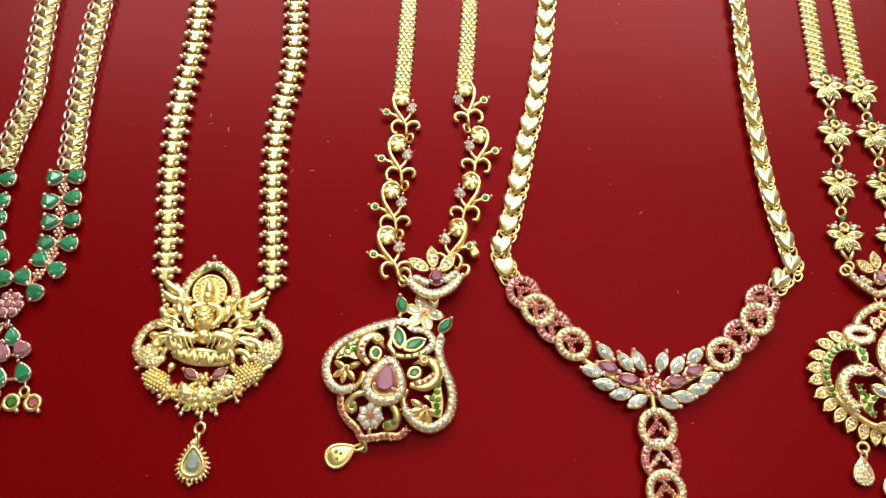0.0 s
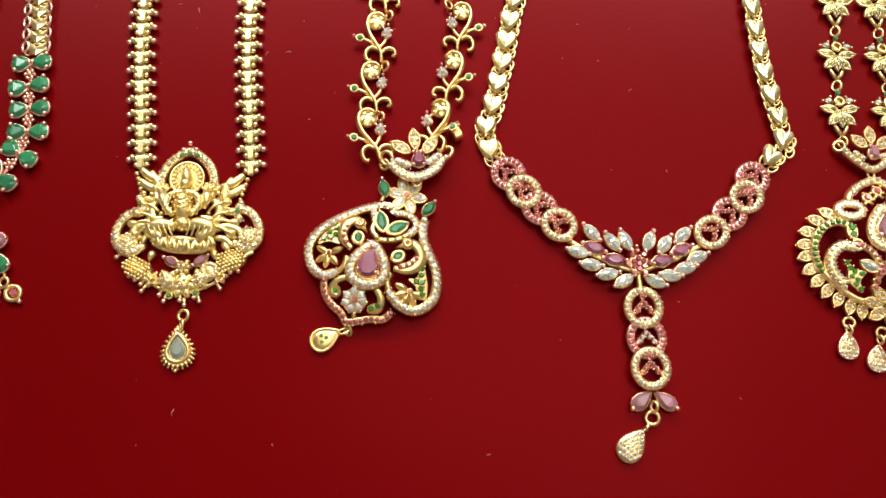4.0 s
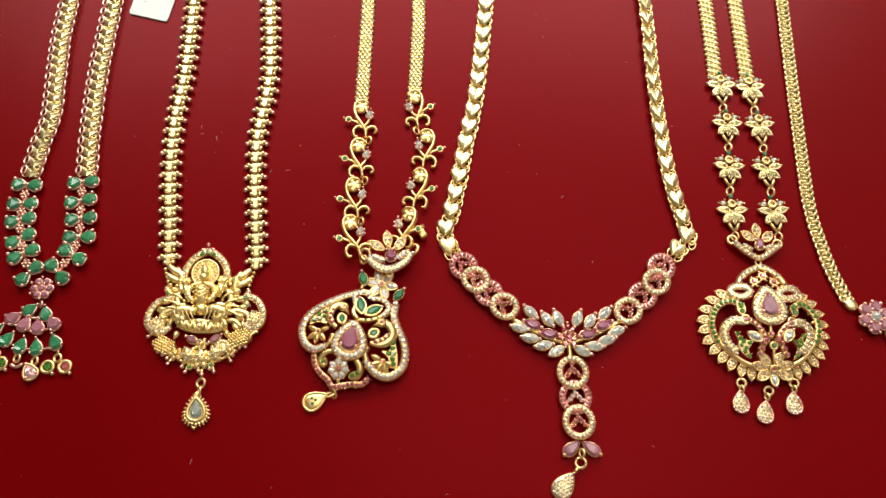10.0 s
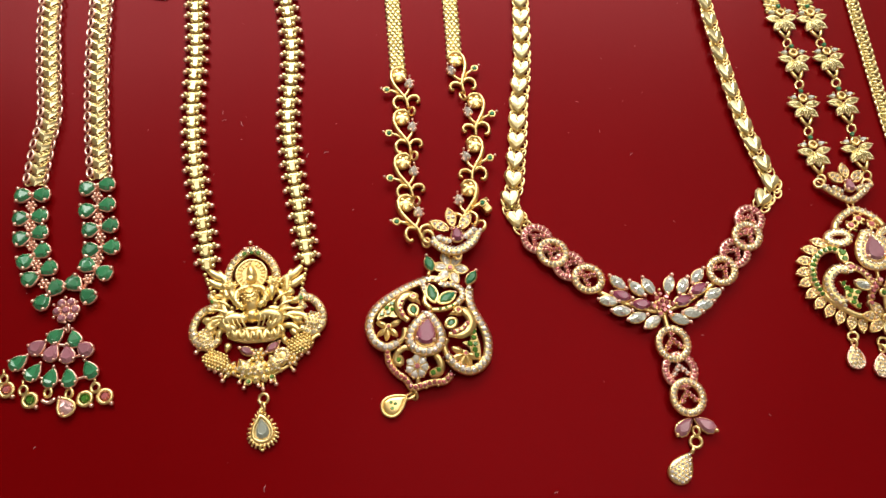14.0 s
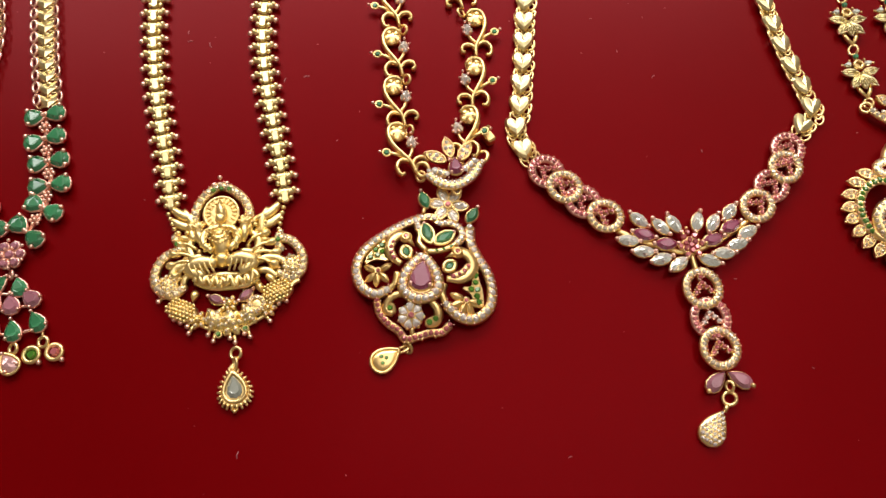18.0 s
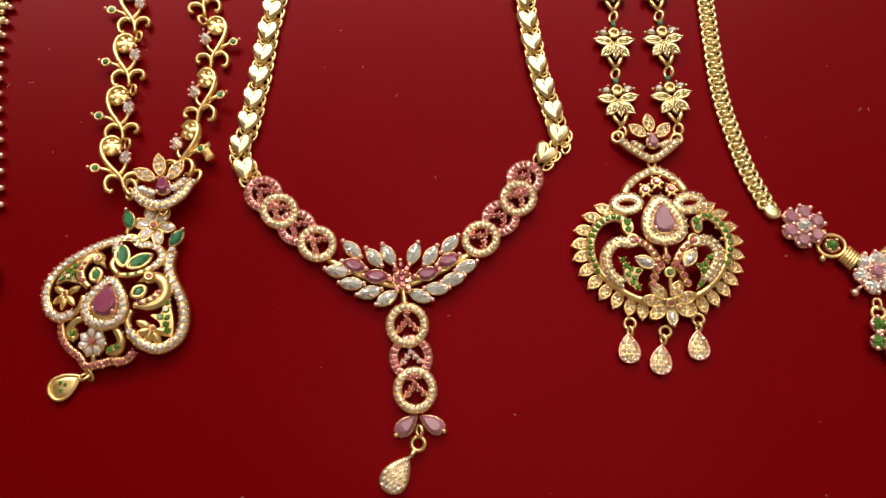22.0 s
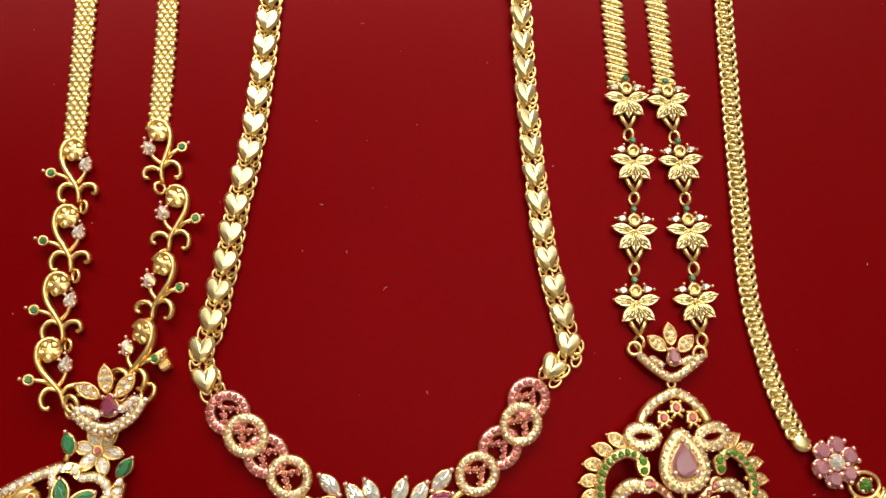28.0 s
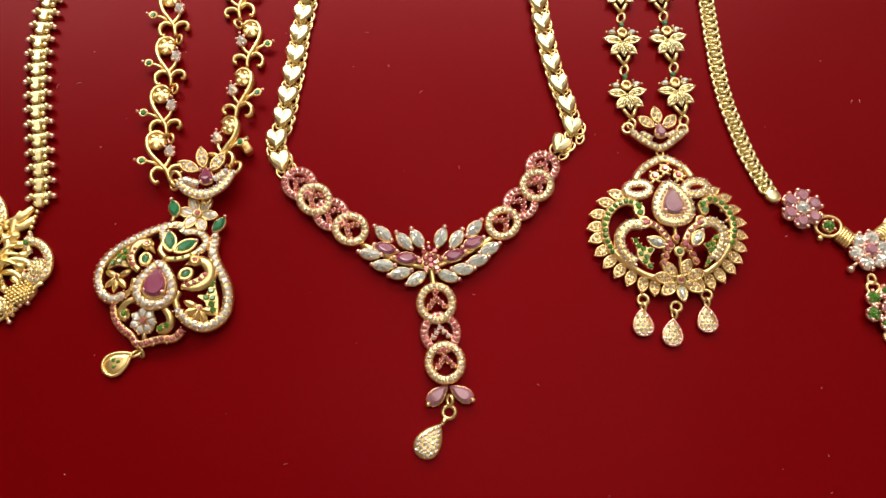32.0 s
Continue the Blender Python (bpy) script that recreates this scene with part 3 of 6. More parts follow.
def wire(s, pts, r, n=16, z=None, flat=1.0, m=6, swell=0.0):
    """A soft wire; swell thickens its middle, tapering to the ends."""
    q = smooth(pts, n)
    if z is not None:
        q = [Vector((p.x, p.y, z)) for p in q]
    rr = [r * (1 + swell * math.sin(math.pi * i / (n - 1))) for i in range(n)] if swell else r
    return s.tube(q, rr, m, flat=flat)


def petals(s, x, y, z, reach, width, turns, dome=0.05, thick=0.08):
    for a in turns:
        c = spin(0, reach * 0.55, a)
        s.plate(outline("marquise", reach, width, 12), x + c[0], y + c[1], z, z + thick, a, 0.02, dome)


def oval_path(x, y, rx, ry, turn=0.0, n=14, power=1.0):
    out = []
    for i in range(n):
        w = 2 * math.pi * i / n
        q = spin(rx * math.sin(w), ry * math.cos(w), turn)
        out.append((x + q[0], y + q[1]))
    return out


def pear_path(x, y, length, width, turn=0.0, n=18):
    return [(x + spin(a, b, turn)[0], y + spin(a, b, turn)[1]) for a, b in outline("pear", length, width, n)]


# ---- green necklace ----
CHIP_GREEN = Shape().gem(outline("round", 0.20, 0.20, 8), 0, 0, 0, 0, 0.07).mesh("green_stone", EMERALD)
CHIP_OLIVE = Shape().gem(outline("round", 0.20, 0.20, 8), 0, 0, 0, 0, 0.07).mesh("green_stone", GREEN_CUT)
CHIP_BROWN = Shape().gem(outline("round", 0.20, 0.20, 8), 0, 0, 0, 0, 0.07).mesh("pink_stone", PINK_PAVE)


def green_strand(side, pairs):
    """Paired green pear stones, tips together, with rosy grain clusters between."""
    metal = Shape()
    ob = part("stone_strand", Shape().bead(0, 0, 0, 0.01), GOLD_ROSE_REFLECT, green_necklace, "rosy-tinted gold claws holding paired green stones")
    last = None
    for (x0, y0), (x1, y1) in pairs:
        turn = math.degrees(math.atan2(y1 - y0, x1 - x0))
        stone(ob, metal, "green_stone", "pear", EMERALD, 0.65, 0.56, x0, y0, 0.26, turn - 90, prongs="three", pr=0.082)
        stone(ob, metal, "green_stone", "pear", EMERALD, 0.65, 0.56, x1, y1, 0.26, turn + 90, prongs="three", pr=0.082)
        mid = ((x0 + x1) / 2, (y0 + y1) / 2)
        if last:
            cx, cy = (mid[0] + last[0]) / 2, (mid[1] + last[1]) / 2
            for k in range(6):
                q = spin(0.14, 0, 60 * k)
                metal.bead(cx + q[0], cy + q[1], 0.22, 0.07, 6, 4)
            metal.bead(cx, cy, 0.26, 0.075, 6, 4)
            metal.tube([(*last, 0.12), (*mid, 0.12)], 0.07, 6)
        last = mid
    ob.data = metal.mesh("stone_strand", GOLD_ROSE_REFLECT, tuple(green_necklace["plan"]))


green_strand("a", [((-13.5, 7.13), (-12.91, 7.08)), ((-13.54, 6.25), (-12.96, 6.26)), ((-13.50, 5.48), (-12.94, 5.61)), ((-13.34, 4.62), (-12.84, 4.89)), ((-13.16, 3.95), (-12.59, 4.22)), ((-12.73, 3.06), (-12.34, 3.47))])
green_strand("b", [((-11.27, 7.14), (-10.66, 7.20)), ((-11.28, 6.27), (-10.65, 6.39)), ((-11.16, 5.51), (-10.55, 5.57)), ((-11.14, 4.74), (-10.50, 4.75)), ((-11.24, 4.17), (-10.74, 3.85)), ((-11.70, 3.55), (-11.27, 3.08))])


def green_pendant():
    metal = Shape()
    ob = part("pendant", Shape().bead(0, 0, 0, 0.01), GOLD_ROSE_REFLECT, green_necklace, "rosy-tinted gold fan of green and pink pear stones")
    cx, cy = -11.94, 2.62
    for k in range(7):
        q = spin(0.30, 0, 60 * k) if k else (0, 0)
        stone(ob, metal, "pink_stone", "round", MAUVE, 0.27, 0.27, cx + q[0], cy + q[1], 0.30, 0, 0.08, "none", facets=8)
    for k in range(12):
        q = spin(0.44 if k % 2 else 0.20, 0, 30 * k)
        metal.bead(cx + q[0], cy + q[1], 0.34, 0.06, 6, 4)
    metal.tube([(-12.1, 3.5, 0.15), (-11.95, 3.55, 0.15)], 0.06, 6)
    metal.ring(-11.93, 3.53, 0.2, 0.14, 0.05, 12, 6, 0.6)
    metal.ring(-11.93, 2.02, 0.15, 0.13, 0.05, 12, 6, 1.0, 0, 50)
    for x, y, t in ((-12.26, 1.78, -55), (-11.66, 1.60, 10)):
        stone(ob, metal, "green_stone", "pear", EMERALD, 0.60, 0.48, x, y, 0.28, t, prongs="three", pr=0.06)
    for x, y, t in ((-12.86, 1.47, -60), (-12.40, 1.22, -28), (-11.89, 1.10, 2), (-11.34, 1.22, 45)):
        stone(ob, metal, "pink_stone", "pear", MAUVE, 0.62, 0.50, x, y, 0.26, t, prongs="three", pr=0.06)
    for x, y, t in ((-13.45, 1.04, -58), (-12.96, 0.64, -42), (-12.41, 0.38, -18), (-11.83, 0.30, 6), (-11.16, 0.48, 24)):
        stone(ob, metal, "green_stone", "pear", EMERALD, 0.66, 0.48, x, y, 0.26, t, prongs="three", pr=0.06)
    wire(metal, [(-13.6, 1.0), (-12.9, 0.50), (-12.1, 0.25), (-11.4, 0.28), (-11.05, 0.48)], 0.05, 14, 0.12)
    wire(metal, [(-13.0, 1.45), (-12.5, 1.1), (-11.6, 1.02), (-11.25, 1.15)], 0.05, 14, 0.12)
    wire(metal, [(-12.3, 1.5), (-11.9, 1.42), (-11.6, 1.4)], 0.05, 8, 0.16)
    extra = Shape()
    for x, y in ((-13.93, 0.55), (-13.3, 0.10), (-12.52, -0.08), (-11.85, -0.2), (-11.02, -0.12)):
        extra.ring(x, y, 0.13, 0.15, 0.055, 12, 6, 1.0, 0, random.uniform(10, 40))
        extra.tube([(x, y + 0.12, 0.13), (x - 0.02, y + 0.34, 0.14)], 0.05, 5)
    for x, y in ((-13.85, 0.2), (-13.1, -0.25), (-11.36, -0.44), (-10.72, -0.45)):
        extra.ring(x, y, 0.10, 0.22, 0.07, 16, 7)
        piece("green_stone" if x in (-13.1, -11.36) else "pink_stone", CHIP_OLIVE if x in (-13.1, -11.36) else CHIP_BROWN, ob, x, y, 0.09, 20, 0, 1.45)
        q = spin(0.33, 0, -50)
        extra.bead(x + q[0], y + q[1], 0.10, 0.09, 7, 4, rosy=True)
    wire(metal, [(-12.72, -0.3), (-12.5, -0.42), (-12.28, -0.3)], 0.07, 8, 0.12)
    ob.data = metal.mesh("pendant", GOLD_ROSE_REFLECT, tuple(green_necklace["plan"]))
    stone(ob, extra, "pink_drop_stone", "pear", PINK_PALE, 0.60, 0.46, -11.97, -0.60, 0.16, 30, 0.09, "three", rim=0.08)
    part("drop_setting", extra, GOLD, ob)


green_pendant()


# ---- figure necklace ----
def goddess_pendant():
    own = goddess_necklace
    metal, clear, green = Shape(), Shape(), Shape()
    ob = part("pendant", Shape().bead(0, 0, 0, 0.01), GOLD, own, "cast gold openwork pendant with a seated figure")
    # rounded arch over the halo
    arch = [(-6.48, 2.60), (-6.54, 3.05), (-6.38, 3.50), (-6.05, 3.83), (-5.70, 4.0), (-5.36, 3.82), (-5.04, 3.46), (-4.90, 3.0), (-4.96, 2.55)]
    pave(metal, clear, arch, 0.28, 0.22)
    for x, y in ((-5.70, 4.26), (-5.90, 4.04), (-5.50, 4.04)):
        metal.bead(x, y, 0.30, 0.085, 7, 4, rosy=True)
    for x, y in ((-5.92, 3.84), (-5.44, 3.82)):
        green.gem(outline("round", 0.18, 0.18, 6), x, y, 0.36, 0, 0.06)
    green.gem(outline("round", 0.16, 0.16, 6), -5.67, 3.86, 0.36, 0, 0.05)
    # leafy shoulders up to the chains
    for k, (x, y) in ((-1, (-7.2, 3.45)), (1, (-4.0, 3.2))):
        wire(metal, [(x, y), (x - k * 0.35, y - 0.30), (x - k * 0.75, y - 0.42)], 0.10, 10, 0.22, 0.9, 6, 0.6)
        wire(metal, [(x + k * 0.05, y - 0.35), (x - k * 0.3, y - 0.6), (x - k * 0.75, y - 0.75)], 0.09, 10, 0.2, 0.9, 6, 0.7)
        wire(metal, [(x - k * 0.35, y - 0.1), (x - k * 0.55, y - 0.5), (x - k * 0.6, y - 0.9)], 0.08, 10, 0.24, 0.9, 6, 0.6)
        for d in range(5):
            metal.bead(x + k * (0.12 - 0.05 * d), y - 0.15 - 0.17 * d, 0.2, 0.085, 6, 4)
        pave(metal, clear, [(x - k * 0.02, y - 0.95), (x - k * 0.16, y - 1.25), (x - k * 0.05, y - 1.5)], 0.22, 0.22, n=8)
        green.gem(outline("round", 0.18, 0.18, 6), x - k * 0.12, y - 1.2, 0.36, 0, 0.06)
    # crescent wings with stones and scrolls inside
    left = [(-6.98, 2.12), (-7.5, 1.9), (-7.78, 1.45), (-7.74, 1.0), (-7.35, 0.72), (-7.05, 0.85)]
    right = [(-4.12, 2.10), (-3.75, 1.95), (-3.47, 1.5), (-3.52, 1.0), (-3.85, 0.78), (-4.15, 0.95)]
    for path in (left, right):
        pave(metal, clear, path, 0.27, 0.22)
    wire(metal, [(-6.3, 1.35), (-6.8, 1.6), (-7.25, 1.45), (-7.3, 1.05)], 0.09, 12, 0.26, 0.9, 6, 0.5)
    wire(metal, [(-6.4, 1.2), (-6.85, 1.25), (-7.0, 0.95)], 0.08, 10, 0.24, 0.9, 6, 0.5)
    wire(metal, [(-5.0, 1.3), (-4.5, 1.5), (-4.05, 1.35), (-3.95, 1.0)], 0.09, 12, 0.26, 0.9, 6, 0.5)
    wire(metal, [(-4.95, 1.15), (-4.5, 1.1), (-4.25, 0.85)], 0.08, 10, 0.24, 0.9, 6, 0.5)
    wire(metal, [(-6.55, 2.5), (-6.75, 2.1), (-6.6, 1.7), (-6.2, 1.5)], 0.09, 12, 0.26, 0.9, 6, 0.6)
    wire(metal, [(-4.95, 2.45), (-4.7, 2.05), (-4.8, 1.6), (-5.1, 1.4)], 0.09, 12, 0.26, 0.9, 6, 0.6)
    for k in (-1, 1):
        for dx, dy, t, l in ((0.95, 2.75, -50, 0.5), (1.15, 2.45, -75, 0.5), (1.2, 2.1, -95, 0.46), (1.1, 1.8, -120, 0.44), (0.8, 3.0, -30, 0.42), (1.45, 1.2, -110, 0.42), (1.3, 0.85, -140, 0.44), (0.95, 0.62, -160, 0.36)):
            metal.plate(outline("pear", l, 0.24, 10), -5.74 + k * dx, dy, 0.12, 0.26, k * t, 0.03, 0.06)
        for dx, dy in ((0.62, 2.2), (0.72, 1.95), (1.02, 1.58), (1.35, 1.5), (1.55, 1.0), (0.98, 2.3), (1.3, 2.62)):
            metal.bead(-5.74 + k * dx, dy, 0.26, 0.09, 6, 4)
    # ruffled bird bodies: a heap of grains each
    for x, y, t in ((-7.08, 0.22, -28), (-4.30, 0.42, 18)):
        metal.plate(outline("oval", 0.66, 1.0, 14), x, y, 0.06, 0.22, t, 0.08, 0.12)
        for i in range(9):
            for j in range(6):
                u, v = (i - 4) * 0.11 + (j % 2) * 0.055, (j - 2.5) * 0.105
                if (u / 0.5) ** 2 + (v / 0.33) ** 2 < 1:
                    q = spin(u, v, t)
                    metal.bead(x + q[0], y + q[1], 0.24 + 0.11 * (1 - (u / 0.5) ** 2 - (v / 0.4) ** 2), 0.062, 5, 3)
    wire(metal, [(-3.9, 0.5), (-3.75, 0.62), (-3.6, 0.66)], 0.07, 6, 0.25)
    metal.plate(outline("round", 0.56, 0.56, 12), -4.92, 0.12, 0.06, 0.24, 0, 0.05, 0.05)
    pave(metal, clear, oval_path(-4.92, 0.12, 0.2, 0.2), 0.14, 0.27, True, n=14)
    # garland of flowers and grains under the seat
    for x, y, r in ((-6.15, -0.18, 0.36), (-5.70, -0.34, 0.40), (-5.16, -0.12, 0.36), (-6.62, -0.12, 0.28), (-4.6, -0.05, 0.26), (-5.68, 0.25, 0.24)):
        petals(metal, x, y, 0.12, r, r * 0.62, [k * 60 + 30 for k in range(6)], 0.06, 0.10)
        metal.bead(x, y, 0.30, 0.09, 6, 4)
        for k in range(6):
            q = spin(r * 0.62, 0, 60 * k)
            clear.gem(outline("round", 0.11, 0.11, 6), x + q[0], y + q[1], 0.27, 0, 0.04)
    for x, y in ((-7.74, 0.60), (-6.92, -0.47), (-6.96, -0.26), (-6.24, -0.80), (-6.38, -0.60), (-5.18, -0.82), (-4.58, -0.43), (-4.55, -0.18), (-4.06, 0.10), (-4.29, 0.06), (-5.62, -0.92), (-5.76, -0.78), (-5.34, -0.70), (-7.32, 0.0), (-7.14, -0.12)):
        metal.bead(x, y, 0.17, 0.085, 7, 5, rosy=True)
        metal.tube([(x, y, 0.15), (x + (-5.7 - x) * 0.12, y + 0.22, 0.15)], 0.055, 5)
    for x, y in ((-6.08, -0.62), (-5.30, -0.56), (-4.24, 0.22), (-7.0, 0.0), (-5.74, 0.26)):
        green.gem(outline("round", 0.17, 0.17, 6), x, y, 0.24, 0, 0.06)
        metal.plate(outline("round", 0.24, 0.24, 10), x, y, 0.10, 0.22, 0, 0.02)
    for k in range(4):
        q = spin(0.21, 0, 90 * k + 45)
        metal.bead(-5.74 + q[0], 0.26 + q[1], 0.22, 0.085, 7, 4)
    for x, y, t in ((-6.2, -0.1, 25), (-5.72, -0.2, 0), (-5.16, -0.08, -25)):
        metal.plate(outline("pear", 0.62, 0.50, 14), x, y, 0.16, 0.30, t, 0.04, 0.07)
        for u, v in ((0, 0.16), (-0.11, 0.0), (0.11, 0.0), (0, -0.12), (-0.1, -0.2), (0.12, -0.2)):
            q = spin(u, v, t)
            clear.gem(outline("round", 0.12, 0.12, 7), x + q[0], y + q[1], 0.385, 0, 0.04, 0.5, True, 0.4, 0.4)
    # heavy stone-set ends of the crescents, edged with rosy grains
    for x, y, t, k in ((-7.42, 1.02, 30, -1), (-3.80, 1.18, -20, 1)):
        metal.plate(outline("oval", 0.66, 0.62, 14), x, y, 0.10, 0.28, t, 0.06, 0.07)
        for i in range(-2, 3):
            for j in range(-2, 3):
                u, v = (i + 0.5 * (j % 2)) * 0.125, j * 0.125
                if math.hypot(u, v) < 0.30:
                    q = spin(u, v, t)
                    clear.gem(outline("round", 0.105, 0.105, 7), x + q[0], y + q[1], 0.36 - 0.25 * (u * u + v * v), 0, 0.04, 0.5, True, 0.4, 0.4)
        for i in range(7):
            q = spin(0.37, 0, t + 25 * i + (120 if k < 0 else -80))
            metal.bead(x + q[0], y + q[1], 0.20, 0.05, 6, 4, rosy=True)
    wire(metal, [(-6.9, -0.1), (-6.3, -0.42), (-5.7, -0.55), (-5.1, -0.4), (-4.5, -0.1)], 0.06, 16, 0.12)
    ob.data = metal.mesh("pendant", GOLD_CAST, tuple(own["plan"]))
    settings = Shape()
    stone(ob, settings, "pink_stone", "marquise", MAUVE, 0.5, 0.28, -6.06, 0.42, 0.24, 60)
    stone(ob, settings, "pink_stone", "marquise", MAUVE, 0.5, 0.28, -5.20, 0.44, 0.24, -55)
    part("stone_setting", settings, GOLD, ob)
    small_stones("small_stone", clear, PALE_PAVE, ob)
    small_stones("green_small_stone", green, GREEN_PAVE, ob)
    # plain cast figure in front
    s = Shape()
    s.plate(outline("oval", 1.05, 1.0, 22), -5.74, 3.08, 0.16, 0.28, 0, 0.04)
    for k in range(20):
        q = spin(0, 0.41, 18 * k + 4)
        s.box(-5.74 + q[0], 3.08 + q[1], 0.30, 0.065, 0.17, 0.08, 18 * k + 4, 0.02)
    s.ring(-5.74, 3.08, 0.29, 0.51, 0.05, 24, 6, 1.04)
    s.bead(-5.75, 2.86, 0.42, 0.17, 10, 6, 0.9)
    s.plate(outline("pear", 0.74, 0.36, 12), -5.72, 3.14, 0.3, 0.46, 4, 0.05, 0.12)
    for k in (-1, 1):
        wire(s, [(-5.78, 2.62, 0.42), (-5.78 + k * 0.42, 2.45, 0.46), (-5.78 + k * 0.5, 2.1, 0.5), (-5.78 + k * 0.24, 1.80, 0.54)], 0.095, 12, None, 1, 7, 0.2)
        wire(s, [(-5.78 + k * 0.3, 2.5, 0.36), (-5.78 + k * 0.78, 2.35, 0.34), (-5.78 + k * 0.86, 2.62, 0.32)], 0.10, 10, None, 1, 7, 0.2)
        s.plate(outline("pear", 0.36, 0.28, 10), -5.78 + k * 0.86, 2.72, 0.22, 0.38, 180, 0.04, 0.06)
        wire(s, [(-5.8 + k * 0.15, 1.45, 0.45), (-5.8 + k * 0.6, 1.55, 0.5), (-5.8 + k * 0.95, 1.35, 0.42), (-5.8 + k * 0.5, 1.12, 0.42)], 0.15, 12, None, 0.9, 7, 0.3)
        wire(s, [(-5.8 + k * 0.55, 1.75, 0.38), (-5.8 + k * 0.95, 1.7, 0.34)], 0.09, 8, None, 1, 6, 0.4)
    for k in (-1, 1):
        # raised hands holding flower buds
        x = -5.72 + k * 0.66
        s.tube([(x - k * 0.1, 2.05, 0.40), (x, 2.28, 0.46), (x + k * 0.02, 2.56, 0.44)], [0.09, 0.12, 0.15], 8)
        for j in range(5):
            s.plate(outline("pear", 0.30, 0.15, 10), x + k * 0.02 + spin(0, 0.12, 30 * (j - 2))[0], 2.62 + spin(0, 0.12, 30 * (j - 2))[1], 0.36, 0.48, 30 * (j - 2), 0.03, 0.04)
    s.plate(outline("oval", 1.05, 0.72, 14), -5.8, 2.15, 0.2, 0.48, 0, 0.12, 0.12)
    s.plate(outline("oval", 0.5, 0.62, 12), -5.8, 1.6, 0.2, 0.46, 0, 0.1, 0.1)
    fold = [(-6.62 + 0.115 * k, 0.94 - 0.010 * k + 0.16 * ((k - 8) / 8) ** 2 + (0.15 if k % 2 else -0.12) + 0.04 * math.sin(1.7 * k), 0.40 + 0.06 * math.sin(0.9 * k)) for k in range(17)]
    s.tube(smooth(fold, 70), 0.085, 7)
    wire(s, [(-6.55, 1.12), (-6.0, 1.14), (-5.4, 1.08), (-4.86, 1.0)], 0.11, 12, 0.26)
    wire(s, [(-6.64, 1.02), (-6.25, 0.82), (-5.75, 0.74), (-5.2, 0.74), (-4.78, 0.88)], 0.10, 16, 0.24)
    for k in (-1, 1):
        # bangles, drapery over the knees and sprays of spoon leaves
        for x, y, z in ((0.46, 2.28, 0.48), (0.50, 2.12, 0.50), (0.40, 1.95, 0.52), (0.62, 2.40, 0.36), (0.80, 2.44, 0.34)):
            s.ring(-5.78 + k * x, y, z, 0.13, 0.035, 10, 5, 1.0, k * 30, 50)
        for j in range(5):
            u = 0.22 + 0.15 * j
            wire(s, [(-5.8 + k * u, 1.70 - 0.04 * j, 0.52), (-5.8 + k * (u + 0.10), 1.45, 0.60), (-5.8 + k * (u - 0.02), 1.14, 0.52)], 0.035, 8)
        for x0, y0, x1, y1 in ((0.8, 1.72, 1.42, 1.95), (0.85, 1.62, 1.5, 1.62), (0.8, 1.5, 1.42, 1.28), (0.75, 2.0, 1.25, 2.25)):
            wire(s, [(-5.76 + k * x0, y0, 0.34), (-5.76 + k * (x0 + x1) / 2, (y0 + y1) / 2 + 0.06, 0.38), (-5.76 + k * x1, y1, 0.32)], 0.05, 8)
            a = math.degrees(math.atan2(y1 - y0, k * (x1 - x0))) + 90
            s.plate(outline("pear", 0.40, 0.26, 12), -5.76 + k * x1, y1, 0.24, 0.36, a, 0.04, 0.07)
        for j in range(4):
            s.bead(-5.76 + k * (0.66 + 0.12 * j), 2.86 - 0.10 * j, 0.34, 0.075, 6, 4)
    for j in range(3):
        r = 0.16 + 0.10 * j
        for i in range(7 + 2 * j):
            w = math.pi * (1.06 + 0.88 * i / (6 + 2 * j))
            s.bead(-5.79 + r * math.cos(w), 2.55 + 1.5 * r * math.sin(w), 0.60 + 0.02 * j, 0.045, 6, 4)
    part("figure", s, GOLD_CAST, ob, "plain cast gold figure on a ribbed seat")
    # the drop under it
    d = Shape()
    d.ring(-5.63, -1.24, 0.16, 0.17, 0.055, 14, 6, 1.0, 0, 20)
    d.ring(-5.66, -1.52, 0.18, 0.12, 0.05, 12, 6, 1.3, 0, 60)
    d.plate(pear_local(1.12, 0.86), -5.74, -2.2, 0.04, 0.16, 3, 0.04)
    d.tube([(x, y, 0.19) for x, y in pear_path(-5.74, -2.2, 0.86, 0.64, 3)], 0.06, 6, closed=True)
    for i, (x, y) in enumerate(pear_path(-5.74, -2.2, 1.26, 0.98, 3, 26)):
        inner = (-5.74 + (x + 5.74) * 0.8, -2.2 + (y + 2.2) * 0.8)
        d.tube([(*inner, 0.17), (x, y, 0.12)], 0.045, 5)
        d.bead(x, y, 0.12, 0.05, 5, 3)
    d.bead(-5.78, -2.88, 0.12, 0.07, 6, 4)
    dp = part("drop", d, GOLD, own, "gold sunburst drop round a grey pear stone")
    stone(dp, Shape(), "grey_stone", "pear", CLEAR_GREY, 0.66, 0.44, -5.74, -2.2, 0.20, 3, 0.06, "none")


def pear_local(length, width):
    return outline("pear", length, width, 20)


goddess_pendant()


